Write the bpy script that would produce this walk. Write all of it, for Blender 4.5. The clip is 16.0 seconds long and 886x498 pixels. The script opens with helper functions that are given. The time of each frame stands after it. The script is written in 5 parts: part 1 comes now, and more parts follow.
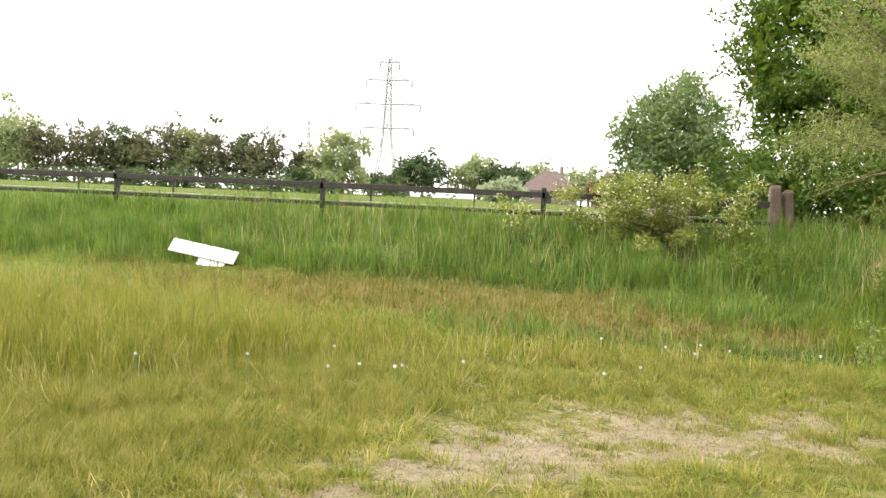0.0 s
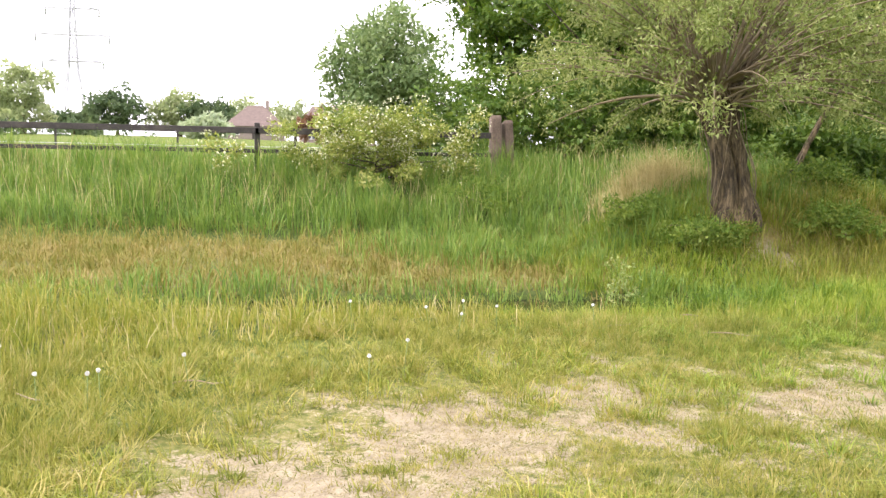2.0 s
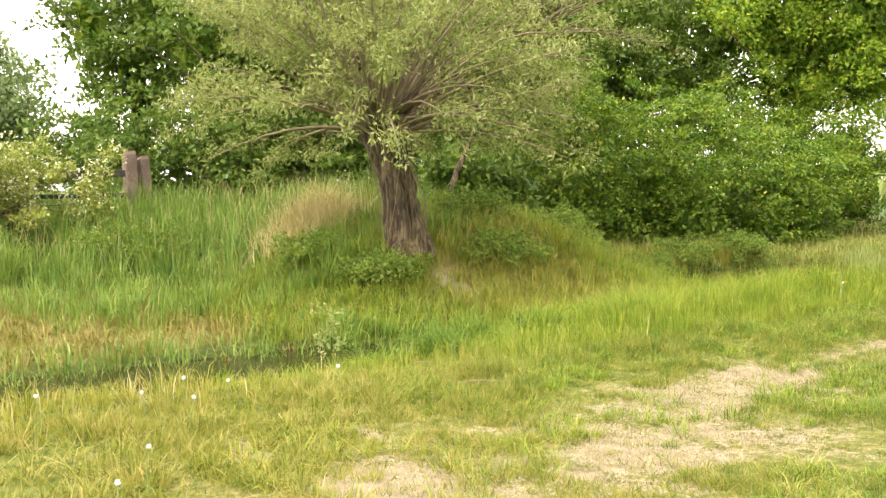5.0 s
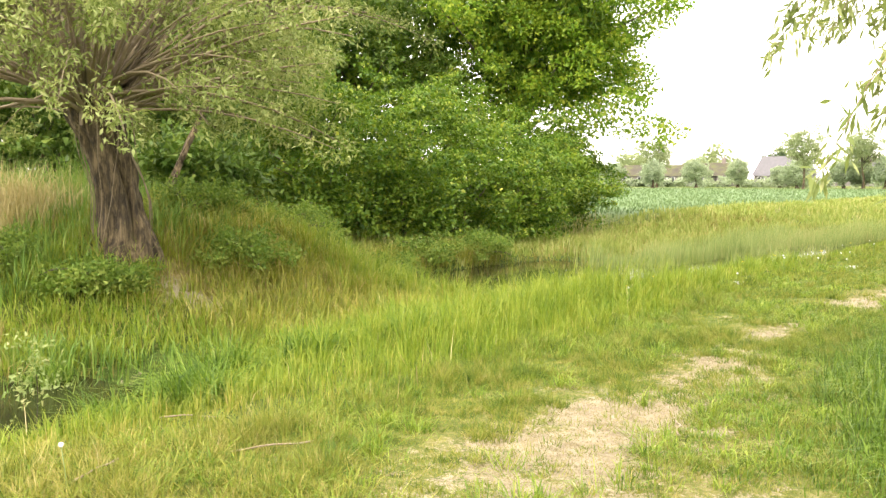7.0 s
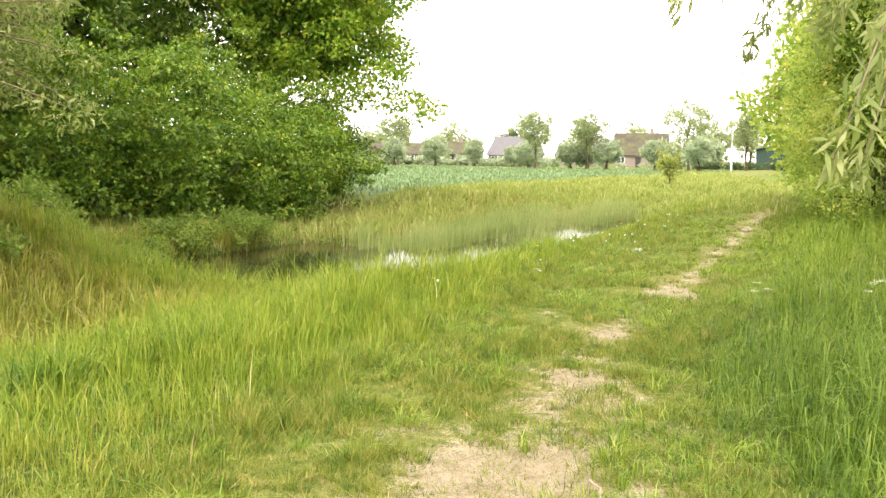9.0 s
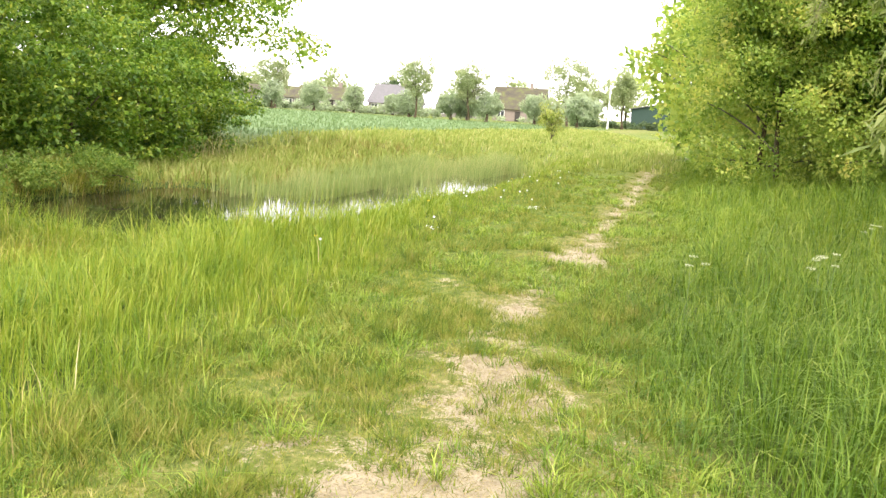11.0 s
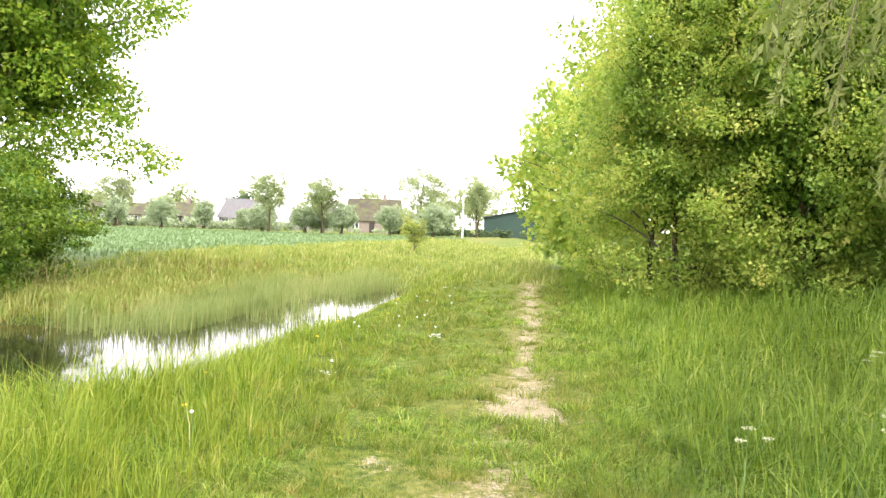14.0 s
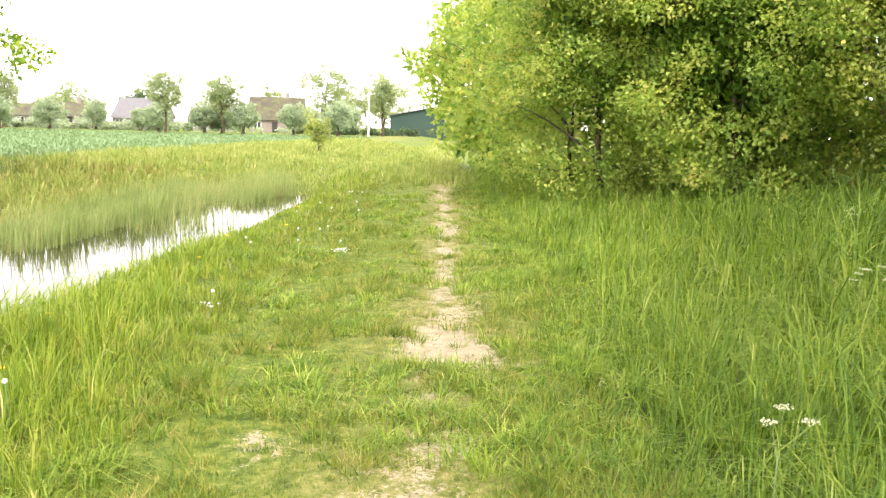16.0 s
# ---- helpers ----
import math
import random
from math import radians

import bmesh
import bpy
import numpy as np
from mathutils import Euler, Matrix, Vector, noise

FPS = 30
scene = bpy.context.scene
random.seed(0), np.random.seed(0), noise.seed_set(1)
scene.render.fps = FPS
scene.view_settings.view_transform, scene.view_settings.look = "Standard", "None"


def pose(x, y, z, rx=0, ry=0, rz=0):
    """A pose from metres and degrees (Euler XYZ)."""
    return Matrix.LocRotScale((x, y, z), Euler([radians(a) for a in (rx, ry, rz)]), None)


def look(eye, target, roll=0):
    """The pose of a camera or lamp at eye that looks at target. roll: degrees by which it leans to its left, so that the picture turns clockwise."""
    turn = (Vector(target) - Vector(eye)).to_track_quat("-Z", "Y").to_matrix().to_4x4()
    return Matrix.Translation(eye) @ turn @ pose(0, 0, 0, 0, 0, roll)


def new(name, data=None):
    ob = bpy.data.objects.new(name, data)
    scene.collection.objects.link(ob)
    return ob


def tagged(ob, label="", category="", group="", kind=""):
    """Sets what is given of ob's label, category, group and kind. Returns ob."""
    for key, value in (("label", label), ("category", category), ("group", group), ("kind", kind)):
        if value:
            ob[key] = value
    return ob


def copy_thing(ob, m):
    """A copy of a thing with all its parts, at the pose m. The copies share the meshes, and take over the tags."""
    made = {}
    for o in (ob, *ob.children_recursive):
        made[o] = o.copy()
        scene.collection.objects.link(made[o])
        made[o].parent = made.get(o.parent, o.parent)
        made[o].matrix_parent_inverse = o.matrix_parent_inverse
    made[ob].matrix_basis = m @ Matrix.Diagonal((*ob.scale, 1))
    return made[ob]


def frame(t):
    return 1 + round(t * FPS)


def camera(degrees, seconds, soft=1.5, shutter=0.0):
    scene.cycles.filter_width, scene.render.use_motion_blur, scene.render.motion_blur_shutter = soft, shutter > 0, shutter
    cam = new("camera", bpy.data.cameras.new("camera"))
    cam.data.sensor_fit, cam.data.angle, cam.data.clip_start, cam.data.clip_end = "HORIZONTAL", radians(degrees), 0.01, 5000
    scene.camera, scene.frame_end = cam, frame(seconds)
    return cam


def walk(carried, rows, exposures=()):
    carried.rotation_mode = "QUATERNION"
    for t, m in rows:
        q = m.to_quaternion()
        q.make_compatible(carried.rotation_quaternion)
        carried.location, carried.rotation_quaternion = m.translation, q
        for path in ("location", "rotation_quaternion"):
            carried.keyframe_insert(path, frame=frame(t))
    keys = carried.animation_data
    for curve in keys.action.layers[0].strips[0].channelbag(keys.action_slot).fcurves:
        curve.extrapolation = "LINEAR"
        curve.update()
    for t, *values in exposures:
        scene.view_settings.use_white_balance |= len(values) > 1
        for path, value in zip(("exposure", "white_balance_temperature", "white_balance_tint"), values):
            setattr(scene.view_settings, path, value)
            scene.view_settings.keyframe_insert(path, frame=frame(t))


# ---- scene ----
cam = camera(50.0, 16.0, 1.4)
PATH = [
    (0, (8.892, -6.176, 1.558), (6.912, -6.448, 1.477), 2.7),
    (0.5, (8.463, -6.242, 1.568), (6.467, -6.298, 1.455), 2.6),
    (1, (7.945, -6.287, 1.581), (5.952, -6.2, 1.44), 3.3),
    (1.5, (7.54, -6.396, 1.6), (5.553, -6.205, 1.473), 2.1),
    (2, (7.095, -6.436, 1.593), (5.133, -6.102, 1.396), 1.1),
    (2.5, (6.727, -6.511, 1.628), (4.796, -6.032, 1.427), 0.9),
    (3, (6.319, -6.477, 1.642), (4.43, -5.838, 1.492), 2.7),
    (3.2, (6.172, -6.493, 1.65), (4.284, -5.853, 1.483), 2.9),
    (5.3, (5.318, -6.982, 1.651), (3.7, -5.816, 1.506), -1.0),
    (5.5, (5.073, -6.881, 1.633), (3.499, -5.657, 1.474), -0.7),
    (6, (4.495, -6.617, 1.631), (3.102, -5.186, 1.511), -0.3),
    (6.5, (4.001, -6.36, 1.619), (2.653, -4.886, 1.518), -0.3),
    (7, (3.524, -6.128, 1.635), (2.255, -4.589, 1.489), -0.1),
    (7.5, (3.141, -5.822, 1.648), (1.862, -4.285, 1.666), -0.6),
    (8, (2.688, -5.603, 1.635), (1.617, -3.915, 1.582), -0.2),
    (8.5, (2.271, -5.089, 1.606), (1.277, -3.355, 1.53), 0.8),
    (9, (1.958, -4.846, 1.609), (1.155, -3.024, 1.417), 0.8),
    (9.2, (1.874, -4.777, 1.619), (1.118, -2.938, 1.403), 0.6),
    (11.3, (1.234, -3.509, 1.537), (0.698, -1.604, 1.249), 3.4),
    (11.5, (1.151, -3.423, 1.549), (0.607, -1.508, 1.361), 2.8),
    (12, (0.955, -3.05, 1.532), (0.509, -1.103, 1.434), 1.2),
    (12.5, (0.751, -2.707, 1.54), (0.307, -0.759, 1.449), 1.5),
    (13, (0.552, -2.43, 1.574), (0.144, -0.474, 1.496), 0.9),
    (13.5, (0.419, -2.019, 1.578), (0.046, -0.056, 1.486), 1.3),
    (14, (0.28, -1.6, 1.569), (0.012, 0.382, 1.525), 1.9),
    (14.5, (0.219, -1.132, 1.547), (0.089, 0.86, 1.434), 0.1),
    (15, (0.144, -0.777, 1.555), (0.025, 1.216, 1.428), -0.1),
    (15.5, (0.095, -0.379, 1.532), (0.083, 1.611, 1.332), 0.4),
    (16, (0.084, 0.003, 1.563), (0.017, 1.986, 1.313), 1.4),
]
EXPOSURES = [(0, 0.82, 6700, 14), (0.5, 1.1, 6800, 13), (1, 1.1, 6750, 13), (1.5, 1.25, 6750, 13), (2, 1.2, 6350, 21), (2.5, 1.4, 5500, 45), (3, 1.56, 5600, 39), (5.5, 1.42, 7250, 15), (6, 1.45, 7050, 15), (6.5, 1.5, 7000, 15), (7, 1.46, 6950, 15), (7.5, 1.52, 6900, 15), (8, 1.12, 6850, 15), (8.5, 1.32, 6850, 15), (9, 1.32, 6950, 15), (11.5, 1.4, 6600, 14), (12, 1.35, 6550, 14), (13, 1.42, 6500, 14), (14, 1.42, 6520, 15), (14.5, 1.5, 6600, 15), (15, 1.42, 6600, 15), (15.5, 1.6, 6650, 15), (16, 1.53, 6700, 15)]
walk(cam, [(t, look(eye, target, roll)) for t, eye, target, roll in PATH], EXPOSURES)


# ---- world, sun, exposure ----
world = bpy.data.worlds.new("overcast_sky")
scene.world = world
world.use_nodes = True
wn = world.node_tree
wn.nodes.clear()
sky = wn.nodes.new("ShaderNodeTexSky")
sky.sky_type = "NISHITA"
sky.sun_disc = False
sky.sun_elevation = radians(56)
sky.sun_rotation = radians(169)
sky.dust_density = 4.0
cloud = wn.nodes.new("ShaderNodeMixRGB")
cloud.inputs[0].default_value = 0.9
cloud.inputs[2].default_value = (10.6, 10.4, 10.7, 1)
bg = wn.nodes.new("ShaderNodeBackground")
bg.inputs[1].default_value = 0.14
wout = wn.nodes.new("ShaderNodeOutputWorld")
wn.links.new(sky.outputs[0], cloud.inputs[1])
wn.links.new(cloud.outputs[0], bg.inputs[0])
wn.links.new(bg.outputs[0], wout.inputs[0])
sun_data = bpy.data.lights.new("sun", "SUN")
sun_data.energy = 1.8
sun_data.angle = radians(14)
sun_data.color = (1.0, 0.95, 0.86)
sun = new("sun", sun_data)
sun.matrix_world = look((12, -60, 92), (0, 0, 0))


# ---- arithmetic ----
RNG = np.random.default_rng(7)


def lattice(ix, iy, seed):
    v = np.sin(ix * 127.1 + iy * 311.7 + seed * 74.7) * 43758.5453
    return v - np.floor(v)


def vnoise(x, y, size, seed=0):
    x, y = np.asarray(x, float) / size, np.asarray(y, float) / size
    ix, iy = np.floor(x), np.floor(y)
    fx, fy = x - ix, y - iy
    fx, fy = fx * fx * (3 - 2 * fx), fy * fy * (3 - 2 * fy)
    a, b = lattice(ix, iy, seed), lattice(ix + 1, iy, seed)
    c, d = lattice(ix, iy + 1, seed), lattice(ix + 1, iy + 1, seed)
    return (a * (1 - fx) + b * fx) * (1 - fy) + (c * (1 - fx) + d * fx) * fy


def fbm(x, y, size, seed=0):
    return (vnoise(x, y, size, seed) * 0.55 + vnoise(x, y, size / 2.3, seed + 5) * 0.29 + vnoise(x, y, size / 5.1, seed + 9) * 0.16)


def step01(v, a, b):
    s = np.clip((np.asarray(v, float) - a) / (b - a), 0, 1)
    return s * s * (3 - 2 * s)


# ---- the lie of the land ----
PROFILE_MEADOW = ((-1600, 9), (-400, 6), (-200, 4.4), (-120, 2.8), (-60, 1.75), (-30, 1.35), (-17, 1.15), (-16.2, 0.98), (-14.6, 0.32),
                  (-12.6, -0.18), (-10.8, -0.28), (-6.3, -0.4), (-5.6, -0.72), (-5, -0.95), (-4.5, -0.92), (-3.9, -0.6), (-3.4, -0.38), (-2.8, -0.17), (-2.2, -0.04), (-1.5, 0), (1600, 0))
PROFILE_MOUND = ((-1600, 5), (-200, 2.5), (-60, 1.4), (-17, 1.3), (-11.5, 1.15), (-9.5, 0.95), (-8.6, 0.75), (-7.6, 0.12), (-6.5, -0.2),
                 (-5, -0.35), (-4.2, -0.22), (-3.2, -0.04), (-2.2, 0), (1600, 0))
PROFILE_POND = ((-1600, 2), (-60, 0.0), (-25, -0.2), (-17, -0.38), (-14, -0.42), (-10, -0.4), (-8.4, -0.42), (-7.7, -0.78), (-6.5, -0.95),
                (-5.2, -0.9), (-4.45, -0.56), (-3.62, -0.14), (-2.7, 0), (1600, 0))
PROFILE_BAY = ((-1600, 2), (-60, 0.0), (-25, -0.1), (-17, -0.1), (-13, 0.0), (-11.2, -0.08), (-10.5, -0.25), (-10.1, -0.6), (-9.4, -0.9), (-6.5, -1.0),
               (-5.2, -0.9), (-4.35, -0.56), (-3.6, -0.16), (-2.7, 0), (1600, 0))
PROFILE_DITCH = ((-1600, 2), (-60, 0.1), (-20, 0.1), (-14, 0.2), (-10.5, 0.1), (-8, -0.2), (-6.7, -0.55), (-5.6, -0.5), (-4.4, -0.1), (-3.3, 0), (1600, 0))


def profile(points, x):
    return np.interp(x, [p[0] for p in points], [p[1] for p in points])


def height(x, y):
    x, y = np.asarray(x, float), np.asarray(y, float)
    wide = np.maximum(0, -x - 12)
    a = step01(y, -1.6 - 0.15 * wide, 1.4 + 0.3 * wide)
    b = step01(y, 4.0 - 0.1 * wide, 8.0 + 1.0 * wide)
    c = step01(y, 24, 31)
    z = profile(PROFILE_MEADOW, x) * (1 - a) + profile(PROFILE_MOUND, x) * a
    bay = 1 - step01(y, 12.6, 15.2)
    z = z * (1 - b) + (profile(PROFILE_BAY, x) * bay + profile(PROFILE_POND, x) * (1 - bay)) * b
    z = z * (1 - c) + profile(PROFILE_DITCH, x) * c
    near = np.exp(-(((x + 2) / 30) ** 2 + ((y - 5) / 40) ** 2))
    rise = step01(x, 1.6, 6) * 0.18 * near
    return z + rise + (fbm(x, y, 2.6, 1) - 0.5) * 0.13 * near + (fbm(x, y, 0.5, 2) - 0.5) * 0.05 * near


TRACK = ((11, -9.6), (6.5, -8.2), (3.8, -7.1), (2.9, -6.3), (2.0, -5.3), (1.5, -4.2), (1.2, -3.0), (0.9, -1.5), (0.45, 0.0), (0.1, 1.9),
         (-0.15, 3.7), (-0.17, 7.4), (-0.36, 15), (-1.0, 28), (-1.9, 48), (-6, 122))
TRACK_Y = [p[1] for p in TRACK]


def off_track(x, y):
    """Metres sideways from the middle of the track."""
    return x - np.interp(y, TRACK_Y, [p[0] for p in TRACK])


def bare(x, y):
    """How far the sward is worn down to the sandy soil: 0 to 1."""
    half = np.interp(y, [-9, -6, -4, -1, 1, 3, 5.5, 7, 9, 30], [2.6, 2.1, 1.7, 1.1, 0.8, 0.45, 0.28, 0.5, 0.22, 0.22])
    near = np.exp(-((off_track(x, y) / half) ** 2) * 1.1)
    spots = np.zeros_like(near)
    for px, py, rx, ry in ((-0.07, 6.5, 0.42, 0.45), (-0.92, 4.5, 0.22, 0.2), (-0.2, -4.75, 0.35, 0.22), (0.1, 1.85, 0.3, 0.25), (-0.15, 3.6, 0.28, 0.22),
                           (-0.35, 15, 0.2, 1.2), (0.35, -0.3, 0.55, 0.7), (0.35, -1.2, 0.5, 0.5), (1.2, -2.6, 0.5, 0.4), (1.6, -5.4, 0.6, 0.4), (3.1, -6.4, 0.6, 0.5),
                           (-7.2, 1.55, 0.45, 0.3), (-5.6, 2.0, 0.3, 0.25), (-0.2, -3.9, 0.3, 0.12), (1.1, -4.4, 0.5, 0.35)):
        spots = np.maximum(spots, np.exp(-(((x - px) / rx) ** 2 + ((y - py) / ry) ** 2) * 1.2))
    for px, py, rx, ry, much in ((-0.02, 6.45, 0.36, 0.36, 0.7), (-7.0, 1.45, 0.7, 0.36, 1.4), (-5.9, 2.1, 0.45, 0.3, 0.9)):
        spots = spots + much * np.exp(-(((x - px) / rx) ** 2 + ((y - py) / ry) ** 2))
    rough = fbm(x, y, 0.28, 3) * 0.5 + fbm(x * 0.55 + y * 0.83, (y * 0.55 - x * 0.83) * 2.4, 0.42, 8) * 0.5
    fade = 1 - 0.14 * step01(y, -2, 0.5) - 0.14 * step01(y, 2.5, 6)
    strip = 0.16 * np.exp(-((off_track(x, y) / 0.17) ** 2)) * step01(y, 6, 8)
    return np.clip(near * 0.34 * fade + strip + spots * 0.31 + rough * 0.88 - 0.18, 0, 1)


def open_soil(x, y):
    return step01(bare(x, y) + 0.2 * (vnoise(x, y, 0.08, 4) - 0.5), 0.55, 0.66)


def worn(x, y):
    """How thin and trodden the sward is: 0 to 1."""
    half = np.interp(y, [-9, -6, -4, -1, 1, 3, 5.5, 7, 9, 30], [3.2, 2.7, 2.3, 1.5, 1.1, 0.6, 0.42, 0.6, 0.35, 0.35])
    return np.clip(np.exp(-((off_track(x, y) / half) ** 2)) * (0.4 + fbm(x, y, 1.2, 14)) * (1 + 0.4 * step01(y, 6, 12)), 0, 1)


def left_edge(y):
    return np.interp(y, [-12, -10, -8.8, -7, -5.7, -3.7, -2, 0, 4, 9, 18, 29], [3.4, 2.1, 0.2, -0.6, -1.4, -1.5, -1.2, -1.4, -1.8, -2.2, -2.7, -3.2])


def right_edge(y):
    return np.interp(y, [-9, -6, -4.5, -3, 0, 2, 6, 9, 16, 30, 60], [14, 8, 5.2, 3.3, 1.5, 0.8, 0.62, 0.7, 0.3, -0.2, -1.5])


# ---- materials ----
def material(name, build, rough=0.6):
    m = bpy.data.materials.new(name)
    m.use_nodes = True
    n = m.node_tree
    shader = n.nodes["Principled BSDF"]
    shader.inputs["Roughness"].default_value = rough
    build(n, shader)
    return m


def node(n, kind, **values):
    made = n.nodes.new(kind)
    for k, v in values.items():
        made.inputs[k.replace("_", " ")].default_value = v
    return made


def noise_tex(n, scale, detail=5.0, rough=0.6):
    where = n.nodes.new("ShaderNodeTexCoord")
    tex = node(n, "ShaderNodeTexNoise", Scale=scale, Detail=detail, Roughness=rough)
    n.links.new(where.outputs["Object"], tex.inputs["Vector"])
    return tex.outputs["Fac"]


def ramp(n, fac, stops):
    made = n.nodes.new("ShaderNodeValToRGB")
    e = made.color_ramp.elements
    while len(e) < len(stops):
        e.new(0.5)
    for el, (p, c) in zip(e, stops):
        el.position, el.color = p, (*c, 1)
    n.links.new(fac, made.inputs[0])
    return made.outputs[0]


def mix(n, fac, a, b, how="MIX"):
    made = n.nodes.new("ShaderNodeMixRGB")
    made.blend_type = how
    for value, s in ((fac, 0), (a, 1), (b, 2)):
        if isinstance(value, (int, float)):
            made.inputs[s].default_value = value
        elif isinstance(value, tuple):
            made.inputs[s].default_value = (*value, 1)
        else:
            n.links.new(value, made.inputs[s])
    return made.outputs[0]


def bump(n, shader, fac, strength, distance=0.02):
    made = node(n, "ShaderNodeBump", Strength=strength, Distance=distance)
    n.links.new(fac, made.inputs["Height"])
    n.links.new(made.outputs[0], shader.inputs["Normal"])


def plain(name, stops, scale=6.0, rough=0.7, metal=0.0, relief=0.3, distance=0.01):
    """Grain at two scales over a ramp of colours."""
    def build(n, s):
        a, b = noise_tex(n, scale), noise_tex(n, scale * 7)
        fac = mix(n, 0.35, a, b)
        col = ramp(n, fac, stops)
        n.links.new(col, s.inputs["Base Color"])
        s.inputs["Metallic"].default_value = metal
        bump(n, s, fac, relief, distance)
    return material(name, build, rough)


def leafy(name, stops, through_light=0.4, rough=0.5, patch=0.6, patch_size=1.2):
    """Leaves or blades: each its own shade, in patches, lit through from behind."""
    def build(n, s):
        geo = n.nodes.new("ShaderNodeNewGeometry")
        where = noise_tex(n, patch_size, 2.0)
        add = n.nodes.new("ShaderNodeMath")
        add.operation = "MULTIPLY_ADD"
        n.links.new(where, add.inputs[0])
        add.inputs[1].default_value = patch * 2.5
        sub = n.nodes.new("ShaderNodeMath")
        sub.operation = "MULTIPLY_ADD"
        n.links.new(geo.outputs["Random Per Island"], sub.inputs[0])
        sub.inputs[1].default_value = 1.0 - patch
        sub.inputs[2].default_value = -0.75 * patch
        n.links.new(sub.outputs[0], add.inputs[2])
        col = ramp(n, add.outputs[0], stops)
        n.links.new(col, s.inputs["Base Color"])
        s.inputs["Specular IOR Level"].default_value = 0.25
        tr = n.nodes.new("ShaderNodeBsdfTranslucent")
        n.links.new(mix(n, 0.35, col, (1.0, 0.95, 0.25), "MULTIPLY"), tr.inputs["Color"])
        both = n.nodes.new("ShaderNodeMixShader")
        both.inputs[0].default_value = through_light
        n.links.new(s.outputs[0], both.inputs[1])
        n.links.new(tr.outputs[0], both.inputs[2])
        n.links.new(both.outputs[0], n.nodes["Material Output"].inputs["Surface"])
    return material(name, build, rough)


def ground_build(n, s):
    zone = n.nodes.new("ShaderNodeVertexColor")
    zone.layer_name = "zone"
    parts = n.nodes.new("ShaderNodeSeparateColor")
    n.links.new(zone.outputs[0], parts.inputs[0])
    fine, coarse, grit = noise_tex(n, 9, 6), noise_tex(n, 0.8, 4), noise_tex(n, 60, 3)
    turf = ramp(n, mix(n, 0.55, noise_tex(n, 22, 6, 0.75), fine), ((0.36, (0.03, 0.055, 0.008)), (0.48, (0.085, 0.125, 0.018)), (0.57, (0.15, 0.175, 0.03)), (0.68, (0.25, 0.225, 0.08))))
    sand = ramp(n, mix(n, 0.4, fine, grit), ((0.3, (0.155, 0.125, 0.075)), (0.48, (0.29, 0.245, 0.158)), (0.7, (0.41, 0.355, 0.245))))
    dry = ramp(n, mix(n, 0.5, fine, coarse), ((0.3, (0.14, 0.13, 0.04)), (0.5, (0.22, 0.19, 0.065)), (0.7, (0.33, 0.26, 0.12))))
    crop = ramp(n, mix(n, 0.4, fine, coarse), ((0.3, (0.095, 0.155, 0.06)), (0.7, (0.14, 0.21, 0.085))))
    # Darker turf for under the tall grass: its shade put into the colour.
    litter_shade = ramp(n, mix(n, 0.55, noise_tex(n, 22, 6, 0.75), fine), ((0.36, (0.02, 0.035, 0.006)), (0.5, (0.045, 0.075, 0.012)), (0.66, (0.10, 0.12, 0.03))))
    grass_shade = n.nodes.new("ShaderNodeVertexColor")
    grass_shade.layer_name = "grass_shade"
    col = mix(n, parts.outputs[1], mix(n, grass_shade.outputs[0], turf, litter_shade), dry)
    thin = ramp(n, mix(n, 0.5, noise_tex(n, 22, 6, 0.75), fine), ((0.36, (0.06, 0.075, 0.014)), (0.46, (0.135, 0.14, 0.035)), (0.54, (0.21, 0.185, 0.07)), (0.64, (0.32, 0.265, 0.14))))
    col = mix(n, zone.outputs[1], col, thin)
    col = mix(n, parts.outputs[2], col, crop)
    ragged = n.nodes.new("ShaderNodeMath")
    ragged.operation = "MULTIPLY_ADD"
    n.links.new(mix(n, 0.3, noise_tex(n, 11, 8, 0.8), grit), ragged.inputs[0])
    ragged.inputs[1].default_value = 1.7
    n.links.new(parts.outputs[0], ragged.inputs[2])
    half = n.nodes.new("ShaderNodeMath")
    half.operation = "MULTIPLY"
    half.inputs[1].default_value = 0.5
    n.links.new(ragged.outputs[0], half.inputs[0])
    edge = ramp(n, half.outputs[0], ((0.68, (0, 0, 0)), (0.735, (1, 1, 1))))
    col = mix(n, edge, col, sand)
    n.links.new(col, s.inputs["Base Color"])
    s.inputs["Specular IOR Level"].default_value = 0.15
    bump(n, s, mix(n, 0.5, noise_tex(n, 22, 6, 0.75), grit), 0.9, 0.04)


def water_build(n, s):
    s.inputs["Base Color"].default_value = (0.018, 0.017, 0.009, 1)
    s.inputs["IOR"].default_value = 1.33
    bump(n, s, noise_tex(n, 3.0, 2), 0.04, 0.02)


def bark_build(n, s):
    where = n.nodes.new("ShaderNodeTexCoord")
    grow = n.nodes.new("ShaderNodeMapping")
    grow.inputs["Scale"].default_value = (19, 19, 2.6)
    n.links.new(where.outputs["Object"], grow.inputs[0])
    tex = node(n, "ShaderNodeTexNoise", Scale=1.0, Detail=7.0, Roughness=0.7)
    n.links.new(grow.outputs[0], tex.inputs["Vector"])
    col = ramp(n, mix(n, 0.3, tex.outputs[0], noise_tex(n, 2.5)), ((0.4, (0.014, 0.010, 0.004)), (0.5, (0.075, 0.055, 0.026)), (0.6, (0.2, 0.152, 0.078))))
    n.links.new(col, s.inputs["Base Color"])
    bump(n, s, tex.outputs[0], 1.0, 0.05)


